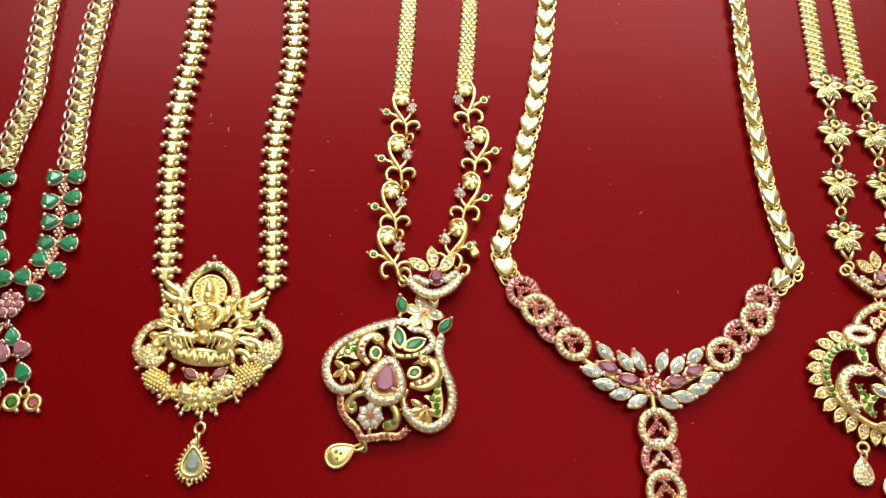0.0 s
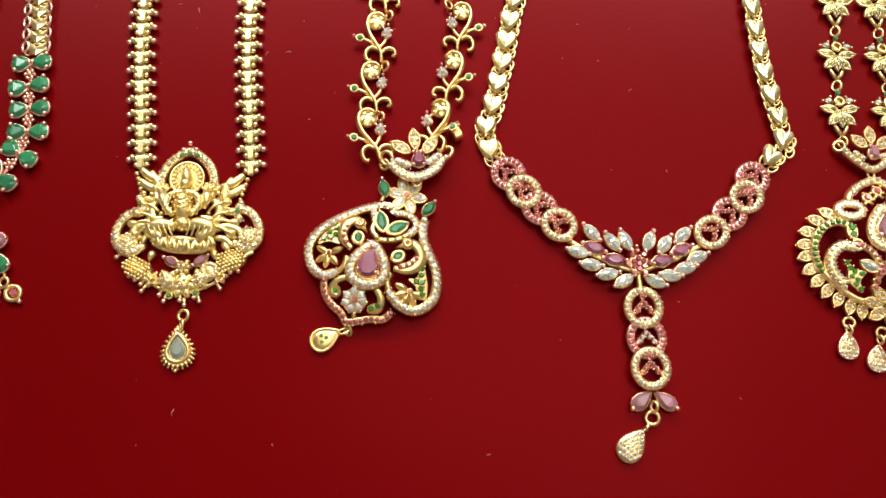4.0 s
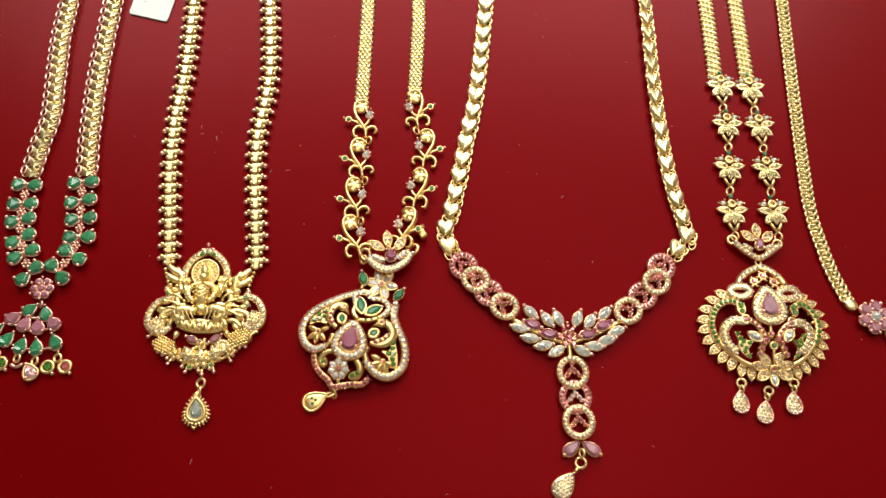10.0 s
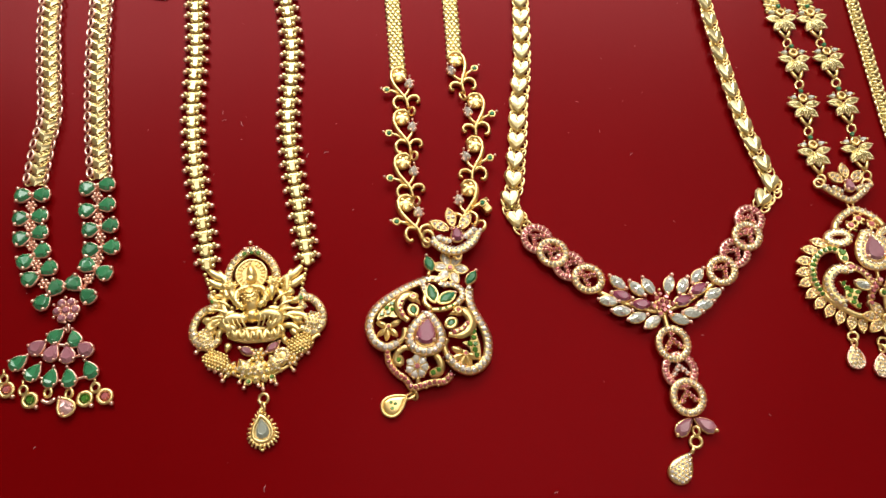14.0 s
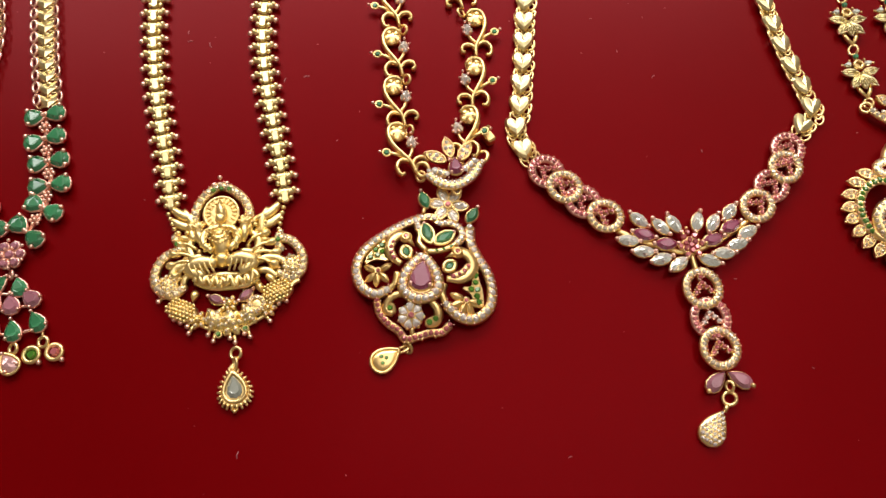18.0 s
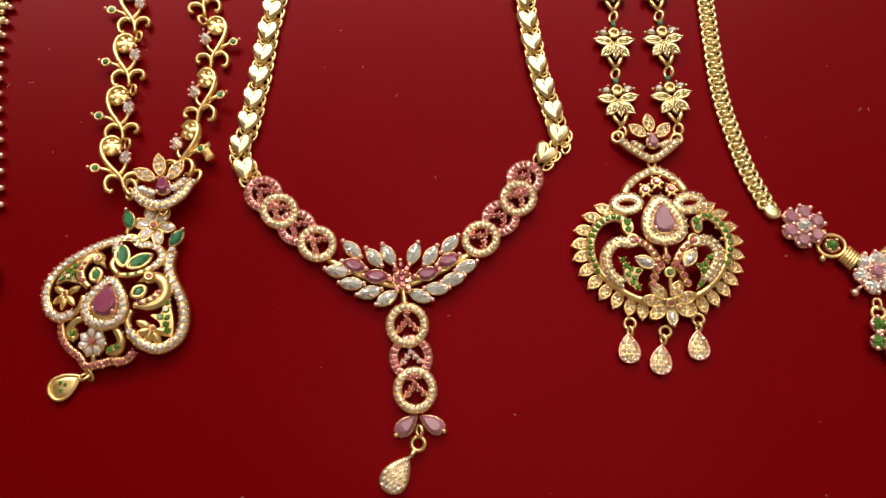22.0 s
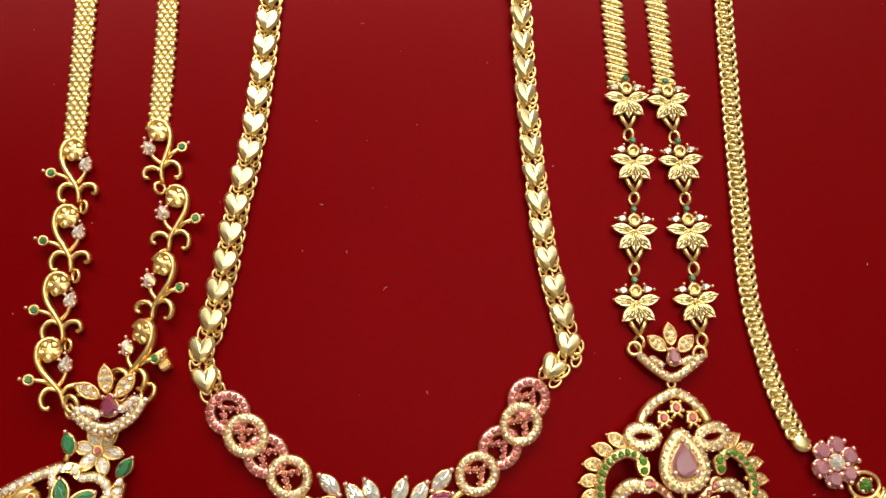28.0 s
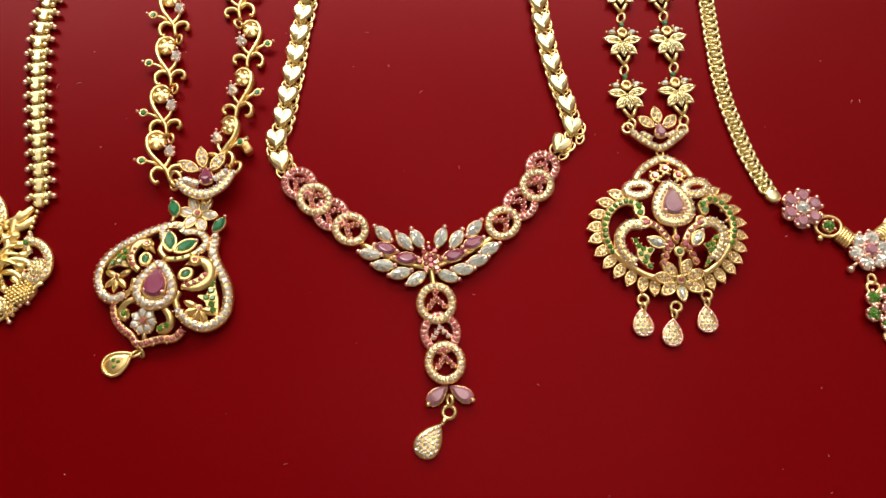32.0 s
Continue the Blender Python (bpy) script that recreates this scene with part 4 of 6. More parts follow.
# ---- paisley necklace ----
def vine_unit():
    s = Shape()
    s.plate(outline("round", 0.56, 0.62, 16), -0.02, 0.02, 0.05, 0.17, 0, 0.04, 0.06)
    for k in range(5):
        q = spin(0, 0.175, 72 * k + 20)
        s.plate(outline("pear", 0.27, 0.235, 10), q[0] - 0.02, q[1] + 0.01, 0.14, 0.215, 72 * k + 200, 0.03, 0.03)
    wire(s, [(0.28, 0.12), (0.1, 0.32), (-0.2, 0.26), (-0.33, -0.05), (-0.28, -0.42), (-0.08, -0.82), (0.06, -1.12), (0.08, -1.50)], 0.062, 22, 0.14, 2.1, 7, 0.35)
    wire(s, [(0.04, -1.05), (-0.22, -0.93), (-0.42, -1.10), (-0.42, -1.35), (-0.33, -1.43), (-0.26, -1.38)], 0.058, 16, 0.13, 2.1, 6, 0.3)
    wire(s, [(0.06, -1.2), (0.22, -1.02), (0.45, -1.02), (0.54, -1.16), (0.50, -1.28), (0.42, -1.26)], 0.058, 16, 0.13, 2.1, 6, 0.3)
    s.tube([(-0.05, -0.9, 0.14), (-0.3, -0.70, 0.18), (-0.52, -0.62, 0.24)], 0.06, 6)
    wire(s, [(0.0, -0.95), (0.2, -0.75), (0.28, -0.55)], 0.06, 8, 0.14, 1.2)
    s.tube([(-0.74, -0.55, 0.24), (-0.58, -0.60, 0.24)], 0.05, 5)
    s.bead(-0.79, -0.52, 0.28, 0.06, 7, 4, rosy=True)
    s.ring(-0.60, -0.60, 0.26, 0.12, 0.035, 12, 5)
    for a, b in ((0.36, -0.16), (0.19, -0.28), (0.46, -0.40), (0.22, -0.58), (0.42, -0.58)):
        s.bead(a, b, 0.28, 0.055, 6, 4, rosy=True)
    s.plate(outline("pear", 0.46, 0.36, 10), 0.31, -0.40, 0.10, 0.22, -20, 0.03)
    s.ring(0.18, -1.62, 0.14, 0.15, 0.05, 12, 6, 1.1, 0, 40)
    return s.mesh("vine_link", GOLD_DEEP)


VINE = vine_unit()
CHIP_CLEAR = Shape().gem(outline("pear", 0.44, 0.34, 10), 0, 0, 0, 0, 0.12, 0.5, True, 0.0, 0.6).mesh("clear_stone", CLEAR_PAVE)


def vine(x, y, turn, flip=False, tip=0.0, lift=0.0):
    ob = piece("vine_link", VINE, paisley_necklace, x, y, lift + 0.30 * abs(math.sin(radians(tip))), turn, tip)
    if flip:
        ob.matrix_basis = ob.matrix_basis @ Matrix.Diagonal((-1, 1, 1, 1))
    for name, me, a, b, t in (("green_stone", CHIP_GREEN, -0.60, -0.60, 70), ("clear_stone", CHIP_CLEAR, 0.30, -0.42, -20)):
        g = new(name, me)
        g.parent = ob
        g.matrix_basis = pose(a * 0.01, b * 0.01, 0.0026 if name == "green_stone" else 0.0022, 0, 0, t)
    return ob


for x, y, t, lift in ((0.33, 10.5, 3, 0.0), (0.20, 8.60, 2, 0.04), (0.01, 6.76, 3, 0.05), (-0.13, 5.01, 12, 0.15)):
    vine(x, y, t, False, 0 if y > 6 else 8, lift)
for x, y, t, tip in ((2.56, 10.94, 8, 0), (3.02, 9.0, -4, 0), (2.71, 7.12, -8, -10), (2.23, 5.31, -14, -16)):
    vine(x, y, t, True, tip, 0.10 if y < 6 else 0)


tab = Shape().box(2.70, 4.56, 0.26, 0.30, 0.50, 0.34, 28, 0.06)
tab.tube([(2.30, 4.62, 0.34), (2.55, 4.72, 0.34), (2.80, 4.86, 0.34)], 0.09, 6)
part("tab", tab, GOLD_DEEP, paisley_necklace, "turned gold tab of the lowest vine link")


def bird(metal, pink, eye, beak, back, z, feathers):
    """A curled bird: a swelling body from neck to tail, a ringed eye, a beak and a pink wing."""
    q = smooth(back, 22)
    rr = [0.10 + 0.085 * math.sin(math.pi * min(1, 0.25 + i / 21 * 0.85)) for i in range(22)]
    metal.tube([(p.x, p.y, z) for p in q], rr, 8, flat=0.75)
    metal.bead(*eye, z + 0.06, 0.20, 10, 5, 0.7)
    metal.ring(*eye, z + 0.19, 0.10, 0.042, 12, 6)
    pink.gem(outline("round", 0.13, 0.13, 8), *eye, z + 0.19, 0, 0.04)
    metal.tube([(*eye, z + 0.06), ((eye[0] + beak[0]) / 2, (eye[1] + beak[1]) / 2, z + 0.04), (*beak, z - 0.02)], [0.14, 0.08, 0.015], 6)
    pave(metal, pink, feathers, 0.20, z + 0.05, n=12)


def stone_leaf(metal, stones, tips, spots, z, size=0.19):
    """A flat leaf with pointed corners, sown with small stones and grains."""
    cx, cy = sum(p[0] for p in tips) / len(tips), sum(p[1] for p in tips) / len(tips)
    out = [(p.x - cx, p.y - cy) for p in smooth(tips, 3 * len(tips), True)]
    metal.plate(out, cx, cy, z - 0.14, z, 0, 0.03)
    for x, y in spots:
        stones.gem(outline("round", size, size, 8), x, y, z + 0.02, random.uniform(0, 45), 0.05, 0.68, False, 0.45)
        metal.bead(x + size * 0.5, y + size * 0.35, z + 0.02, 0.036, 5, 3)
        metal.bead(x - size * 0.5, y - size * 0.3, z + 0.02, 0.036, 5, 3)


def petal_stone(metal, stones, x, y, z, turn, length, width, sown=False):
    """A pointed gold cup, filled by one broken, glittering stone or sown with four small ones, under a few grains."""
    rim = outline("marquise", length, width, 14)
    metal.plate(rim, x, y, z - 0.12, z - 0.01, turn, 0.02)
    metal.tube([(x + spin(u * 0.95, v * 0.95, turn)[0], y + spin(u * 0.95, v * 0.95, turn)[1], z + 0.01) for u, v in rim], 0.032, 5, closed=True)
    if sown:
        for u, v, r in ((0, 0.27, 0.36), (-0.22, 0.02, 0.42), (0.22, -0.01, 0.42), (0, -0.27, 0.36)):
            q = spin(u * width, v * length, turn)
            stones.gem(outline("round", r * width, r * width, 8), x + q[0], y + q[1], z + 0.02, random.uniform(0, 45), 0.05, 0.5, True, 0.3, 0.45)
        for u, v in ((0.24, 0.20), (-0.24, 0.21), (0.24, -0.20), (-0.24, -0.19), (0, 0.46)):
            q = spin(u * width, v * length, turn)
            metal.bead(x + q[0], y + q[1], z + 0.045, 0.030, 5, 3, rosy=True)
        return
    stones.gem(outline("marquise", length - 0.10, width - 0.08, 12), x, y, z + 0.01, turn, 0.05, 0.5, True, 0.25, 0.7)
    for u, v in ((0.05, 0.1), (-0.05, -0.02), (0.04, -0.14), (0, length / 2 - 0.01)):
        q = spin(u, v, turn)
        metal.bead(x + q[0], y + q[1], z + 0.045, 0.032, 5, 3)


def star(metal, pink, x, y, z, reach, width, turns):
    """Open flower of ribbed gold petals."""
    for a in turns:
        c = spin(0, reach * 0.55, a)
        metal.plate(outline("marquise", reach, width, 12), x + c[0], y + c[1], z, z + 0.07, a, 0.02, 0.05)
        e = spin(0, reach, a)
        metal.tube([(x, y, z + 0.12), (x + c[0], y + c[1], z + 0.135), (x + e[0], y + e[1], z + 0.08)], [0.03, 0.026, 0.012], 5)
    metal.ring(x, y, z + 0.13, 0.08, 0.035, 10, 5)
    pink.gem(outline("round", 0.14, 0.14, 8), x, y, z + 0.14, 0, 0.05)


def paisley_pendant():
    own = paisley_necklace
    metal, clear, pink, green = Shape(), Shape(), Shape(), Shape()
    ob = part("pendant", Shape().bead(0, 0, 0, 0.01), GOLD_DEEP, own, "openwork paisley pendant set with clear, pink and green stones")
    right = [(1.63, 1.60), (1.57, 1.08), (1.70, 0.58), (1.90, 0.10), (1.97, -0.36), (1.86, -0.88), (1.56, -1.18), (1.18, -1.28), (0.80, -1.10), (0.54, -0.78)]
    left = [(0.22, 2.10), (-0.32, 1.95), (-0.94, 1.70), (-1.5, 1.40), (-1.84, 1.02), (-1.94, 0.58), (-1.80, 0.12), (-1.48, -0.14), (-1.12, -0.10)]
    pave(metal, clear, right, 0.30, 0.34, n=50, pitch=0.19)
    pave(metal, clear, left, 0.29, 0.34, n=44, pitch=0.19)
    wire(metal, [(0.54, -0.78), (0.46, -0.42), (0.58, -0.16)], 0.11, 10, 0.32)
    wire(metal, [(-1.12, -0.10), (-0.86, 0.06), (-0.74, 0.40)], 0.10, 10, 0.32)
    metal.tube([(1.61, 1.5, 0.34), (1.65, 1.68, 0.34), (1.70, 1.86, 0.34)], [0.14, 0.09, 0.03], 7)
    for path in (right, left):
        metal.tube([(q.x, q.y, 0.06) for q in smooth(path, 40)], 0.10, 6, flat=2.8)
    low = [(-1.44, -0.30), (-1.42, -0.66), (-1.22, -1.02), (-0.94, -1.28), (-0.77, -1.56), (-0.45, -1.55), (-0.02, -1.50), (0.31, -1.52), (0.56, -1.34)]
    pave(metal, pink, low, 0.22, 0.28, n=36)
    for x, y in ((-1.46, -0.5), (-1.38, -0.9), (-1.12, -1.22), (-0.86, -1.5), (-0.70, -1.68), (-0.3, -1.64), (0.1, -1.62)):
        metal.bead(x, y, 0.30, 0.055, 6, 4)
    # the ruby in its halo
    pave(metal, clear, pear_path(-0.08, 0.12, 1.30, 1.06, -12), 0.30, 0.42, True, n=32, pitch=0.19)
    metal.plate(outline("pear", 1.1, 0.85, 18), -0.08, 0.13, 0.2, 0.42, -14, 0.05)
    stone(ob, metal, "ruby", "pear", RUBY, 0.92, 0.66, -0.07, 0.15, 0.50, -14, 0.12, "three", facets=18, inset=0.8, pr=0.08)
    # star flower above, with pale petals
    for k in range(6):
        q = spin(0, 0.36, 60 * k + 16)
        x, y = 1.09 + q[0], 2.44 + q[1]
        petal_stone(metal, clear, x, y, 0.33, 60 * k + 16, 0.58, 0.34)
    metal.ring(1.09, 2.44, 0.38, 0.11, 0.045, 12, 6)
    pink.gem(outline("round", 0.2, 0.2, 8), 1.09, 2.44, 0.40, 0, 0.08)
    # stone-set tendrils between
    stone_leaf(metal, clear, [(0.36, 2.22), (0.72, 2.10), (0.66, 1.74), (0.50, 1.94), (0.22, 2.0)], [(0.44, 2.08), (0.60, 1.98)], 0.44, 0.17)
    wire(metal, [(0.28, 2.18), (0.04, 1.88), (0.10, 1.5), (0.02, 1.22), (0.2, 0.92)], 0.10, 16, 0.36)
    pave(metal, clear, [(0.06, 1.95), (0.08, 1.72)], 0.2, 0.40, n=6)
    pave(metal, clear, [(0.74, 1.80), (1.04, 1.80), (1.30, 1.62), (1.37, 1.34), (1.16, 1.08)], 0.24, 0.36, n=22)
    wire(metal, [(1.16, 1.08), (0.85, 0.92), (0.5, 0.86), (0.2, 0.90)], 0.10, 12, 0.38)
    for x, y in ((0.95, 0.96), (0.72, 0.90), (0.5, 0.87)):
        green.gem(outline("round", 0.11, 0.11, 6), x, y, 0.47, 0, 0.03)
    for x, y, t, l in ((0.39, 2.66, 12, 0.56), (1.76, 1.96, -42, 0.56), (0.31, 1.48, 8, 0.66), (0.79, 1.27, -62, 0.66)):
        stone(ob, metal, "green_stone", "marquise", EMERALD, l, 0.32, x, y, 0.46, t, 0.10, "tip", rim=0.07 if l > 0.6 else 0.0)
    wire(metal, [(0.36, 2.40), (0.30, 2.25)], 0.07, 6, 0.36)
    # two birds curled beside the ruby
    bird(metal, pink, (1.10, 0.74), (0.72, 0.62), [(1.16, 0.80), (1.40, 0.66), (1.52, 0.36), (1.38, 0.06), (1.04, -0.10), (0.66, -0.02)], 0.38, [(1.36, 0.28), (1.16, 0.10), (0.86, 0.0)])
    stone(ob, metal, "green_stone", "marquise", EMERALD, 0.30, 0.20, 0.80, 0.34, 0.42, -58, 0.05, "none", rim=0.11)
    bird(metal, pink, (-0.34, 1.44), (-0.12, 1.12), [(-0.36, 1.52), (-0.55, 1.58), (-0.76, 1.44), (-0.88, 1.16), (-0.80, 0.86), (-0.60, 0.62)], 0.38, [(-0.74, 1.36), (-0.84, 1.12), (-0.78, 0.84)])
    stone(ob, metal, "green_stone", "marquise", EMERALD, 0.30, 0.20, -0.40, 0.96, 0.42, 8, 0.05, "none", rim=0.11)
    # gold star flowers and green leaves
    star(metal, pink, -1.30, 0.54, 0.28, 0.46, 0.22, [55, 120, 165, 215, 290])
    star(metal, pink, 1.14, -0.72, 0.28, 0.50, 0.24, [60, 105, 150, 195, 250])
    stone_leaf(metal, green, [(1.58, 0.16), (1.44, -0.02), (1.34, -0.30), (1.06, -0.32), (1.30, -0.54), (1.36, -0.82), (1.62, -0.96), (1.68, -0.5), (1.64, -0.2)],
               [(1.52, 0.0), (1.50, -0.2), (1.34, -0.4), (1.52, -0.42), (1.48, -0.62), (1.52, -0.80)], 0.36)
    stone_leaf(metal, green, [(-0.92, 1.52), (-1.2, 1.40), (-1.55, 1.12), (-1.66, 0.84), (-1.32, 0.92), (-0.94, 0.80), (-1.06, 1.08)],
               [(-1.08, 1.36), (-1.28, 1.24), (-1.24, 1.06), (-1.46, 1.04), (-1.10, 1.14)], 0.36, 0.17)
    # lower scrolls with a pale flower
    wire(metal, [(-0.62, -0.30), (-0.88, -0.26), (-1.14, -0.42), (-1.22, -0.66), (-1.02, -0.80)], 0.09, 14, 0.30, 1.1, 6, 0.3)
    stone_leaf(metal, green, [(-1.2, -0.48), (-0.96, -0.50), (-0.94, -0.78), (-1.22, -0.76)], [(-1.1, -0.62)], 0.36, 0.18)
    wire(metal, [(0.10, -0.60), (0.26, -0.86), (0.26, -1.1), (0.10, -1.26), (-0.10, -1.24)], 0.10, 14, 0.30, 1.1, 6, 0.4)
    stone_leaf(metal, green, [(0.28, -1.04), (0.28, -1.30), (-0.10, -1.34), (-0.12, -1.12)], [(0.16, -1.16), (-0.02, -1.22)], 0.38, 0.19)
    for k in range(7):
        q = spin(0, 0.25, 51.4 * k)
        clear.gem(outline("pear", 0.27, 0.23, 10), -0.52 + q[0], -0.94 + q[1], 0.37, 51.4 * k + 180, 0.07, 0.55, True, 0.3)
        metal.bead(-0.52 + q[0] * 1.5, -0.94 + q[1] * 1.5, 0.34, 0.06, 5, 3)
    pink.gem(outline("round", 0.18, 0.18, 8), -0.52, -0.94, 0.42, 0, 0.06)
    metal.plate(outline("round", 0.74, 0.74, 14), -0.52, -0.94, 0.2, 0.32, 0, 0.03)
    wire(metal, [(-0.55, -1.28), (-0.55, -1.5)], 0.08, 5, 0.26)
    metal.ring(-0.74, -1.78, 0.16, 0.14, 0.05, 12, 6, 1.1, 30, 50)
    # the whole face is bowed: highest at the ruby, low round the rim
    bow = lambda x, y: 0.42 * max(0.0, 1 - ((x - 0.05) / 2.15) ** 2 - ((y - 0.15) / 2.1) ** 2) - 0.10
    for shape in (metal, clear, pink, green):
        shape.v = [(x, y, max(0.01, z + bow(x, y))) for x, y, z in shape.v]
    for gem in ob.children:
        gem.location.z += 0.01 * bow(gem.location.x * 100 + own["plan"][0], gem.location.y * 100 + own["plan"][1])
    ob.data = metal.mesh("pendant", GOLD_DEEP, tuple(own["plan"]))
    small_stones("clear_small_stone", clear, CLEAR_PAVE, ob)
    small_stones("pink_small_stone", pink, PINK_PAVE, ob)
    small_stones("green_small_stone", green, GREEN_PAVE, ob)
    # upper joint: a ruby with three petals on a small crescent
    c, cs = Shape(), Shape()
    cp = part("joint", Shape().bead(0, 0, 0, 0.01), GOLD_DEEP, own, "crescent joint with a ruby and pale petals")
    pave(c, cs, [(0.62, 3.42), (0.95, 3.08), (1.42, 2.94), (1.95, 3.18), (2.25, 3.60)], 0.30, 0.30, n=22, rows=2)
    pave(c, cs, [(0.82, 3.46), (1.18, 3.30)], 0.26, 0.36, n=6)
    pave(c, cs, [(1.78, 3.40), (2.08, 3.62)], 0.26, 0.36, n=6)
    for x, y, t in ((1.36, 4.18, 6), (0.93, 3.92, 58), (1.84, 3.98, -38)):
        petal_stone(c, cs, x, y, 0.38, t, 0.72, 0.36, True)
        q = spin(0, 0.36, t)
        c.bead(x + q[0], y + q[1], 0.36, 0.055, 6, 4)
    for x, y, t in ((0.48, 3.62, 30), (2.36, 3.78, -30)):
        c.ring(x, y, 0.22, 0.20, 0.065, 14, 6, 1.15, t, 30)
    c.ring(1.42, 2.82, 0.22, 0.12, 0.045, 12, 6, 1.4)
    stone(cp, c, "ruby", "pear", RUBY, 0.58, 0.44, 1.48, 3.52, 0.46, 0, 0.12, "four", facets=12)
    cp.data = c.mesh("joint", GOLD_DEEP, tuple(own["plan"]))
    cp.location.z = 0.0022
    small_stones("clear_small_stone", cs, CLEAR_PAVE, cp)
    # the drop, turned over
    d = Shape()
    d.plate(pear_local(0.92, 0.66), -1.40, -2.0, 0.03, 0.12, -62, 0.03, 0.03)
    d.tube([(x, y, 0.12) for x, y in pear_path(-1.40, -2.0, 0.92, 0.66, -62)], 0.05, 6, closed=True)
    d.ring(-0.86, -1.80, 0.12, 0.12, 0.045, 12, 6, 1.4, -70, 40)
    dp = part("drop", d, GOLD_DEEP, own, "plain gold back of a pear drop")
    # dark green chips drawn in place of three dark holes in the back
    for x, y in ((-1.52, -1.92), (-1.38, -1.98), (-1.5, -2.12)):
        piece("green_stone", CHIP_OLIVE, dp, x, y, 0.14, 0, 0, 0.65)


paisley_pendant()


# ---- heart necklace ----
def heart_centre():
    own = heart_necklace
    # linked halo rings down both sides and down the drop
    spots = [((4.34, 3.25), -48, 1), ((4.79, 2.64), -42, 0), ((5.27, 2.10), -40, 1), ((5.84, 1.52), -36, 0),
             ((12.12, 2.99), 50, 1), ((11.83, 2.36), 46, 0), ((11.23, 1.81), 40, 1), ((10.57, 1.20), 38, 0),
             ((8.22, -1.22), 90, 0), ((8.24, -2.14), 90, 1), ((8.27, -3.06), 90, 0)]
    for (x, y), turn, rosy in spots:
        x, y = (x, y - 0.02) if turn == 90 else (x + (0.04 if x > 8 else -0.02), y - 0.08)
        m, st, inner = Shape(), Shape(), Shape()
        down = turn == 90
        path = oval_path(x, y, 0.49 if down else 0.47, 0.53 if down else 0.43, turn - 90 if down else turn, 16)
        z = 0.24 if rosy else 0.30
        pave(m, st, path, 0.25, z, True, n=26, pitch=0.155)
        # a chevron and a small diamond of stones inside, pointing back up the chain
        back = 90 if down else (turn - 180 if x < 8 else turn)
        at = lambda u, w: (x + spin(u, w, back)[0], y + spin(u, w, back)[1])
        legs = [(0.16, 0.0)] + [(0.16 - 0.135 * i, k * 0.115 * i) for i in (1, 2) for k in (-1, 1)]
        for u, w in legs + [(0.34, 0.0)]:
            px, py = at(u, w)
            inner.gem(outline("round", 0.135, 0.135, 7), px, py, z + 0.07, random.uniform(0, 40), 0.045, 0.5, True, 0.25, 0.4)
            m.plate(outline("round", 0.17, 0.17, 8), px, py, z - 0.10, z + 0.05, 0, 0.02)
            for k in range(3):
                q = spin(0.088, 0, 120 * k + 20 + back)
                m.bead(px + q[0], py + q[1], z + 0.08, 0.034, 5, 3, rosy=True)
        m.tube([(*at(0.46, 0), z - 0.02), (*at(0.1, 0), z - 0.02)], 0.04, 5)
        for k in (-1, 1):
            m.tube([(*at(-0.10, k * 0.22), z - 0.02), (*at(-0.22, k * 0.36), z - 0.02)], 0.05, 5)
        ob = part("halo_link", m, GOLD_ROSE_REFLECT if rosy else GOLD, own, "open ring set with small pink stones" if rosy else "open ring set with small clear stones")
        small_stones("small_stone", st, PINK_PAVE if rosy else CREAM_PAVE, ob)
        small_stones("inner_small_stone", inner, CLEAR_PAVE if rosy and down else PINK_PAVE, ob)
    m, pk = Shape(), Shape()
    ob = part("centrepiece", Shape().bead(0, 0, 0, 0.01), GOLD, own, "winged cluster of clear and ruby marquise stones")
    cx, cy = 8.19, 0.12
    white = [(6.82, 1.17), (7.44, 0.86), (7.86, 0.90), (6.35, 0.56), (6.73, 0.14), (7.22, -0.17), (7.70, -0.40), (8.60, 0.86), (9.08, 0.75), (9.68, 1.04), (10.07, 0.32), (9.66, -0.02), (9.17, -0.25), (8.68, -0.42)]
    lean = [42, 35, 24, 76, 82, 98, 118, -26, -38, -48, -70, -80, -96, -116]
    for (x, y), t in zip(white, lean):
        stone(ob, m, "clear_stone", "marquise", CLEAR, 0.68, 0.36, x, y, 0.34, t, 0.10, pr=0.082)
    for (x, y), t in zip([(6.85, 0.67), (7.46, 0.28), (9.58, 0.56), (8.93, 0.22)], [66, 82, -70, -80]):
        stone(ob, m, "ruby", "marquise", RUBY, 0.70, 0.40, x, y, 0.36, t, 0.11, pr=0.082)
    m.plate(outline("round", 0.62, 0.62, 14), cx, cy, 0.2, 0.36, 0, 0.04)
    for k in range(13):
        q = (0, 0) if k == 12 else spin(0.17 if k % 2 else 0.33, 0, 30 * k)
        pk.gem(outline("round", 0.18, 0.18, 8), cx + q[0], cy + q[1], 0.40, 0, 0.07, 0.68, False, 0.4)
        m.bead(cx + q[0] * 1.3 + 0.05, cy + q[1] * 1.3, 0.41, 0.055, 6, 4)
    pk.gem(outline("round", 0.16, 0.16, 8), 8.19, 0.55, 0.36, 0, 0.07)
    m.bead(8.19, 0.70, 0.34, 0.06, 6, 4)
    wire(m, [(6.1, 0.95), (6.9, 0.45), (7.6, 0.1), (8.19, -0.05), (8.8, 0.1), (9.5, 0.35), (10.3, 0.75)], 0.10, 24, 0.18)
    wire(m, [(8.19, 0.1), (8.2, -0.55), (8.22, -0.75)], 0.10, 8, 0.2)
    ob.data = m.mesh("centrepiece", GOLD, tuple(own["plan"]))
    small_stones("pink_small_stone", pk, PINK_PAVE, ob)
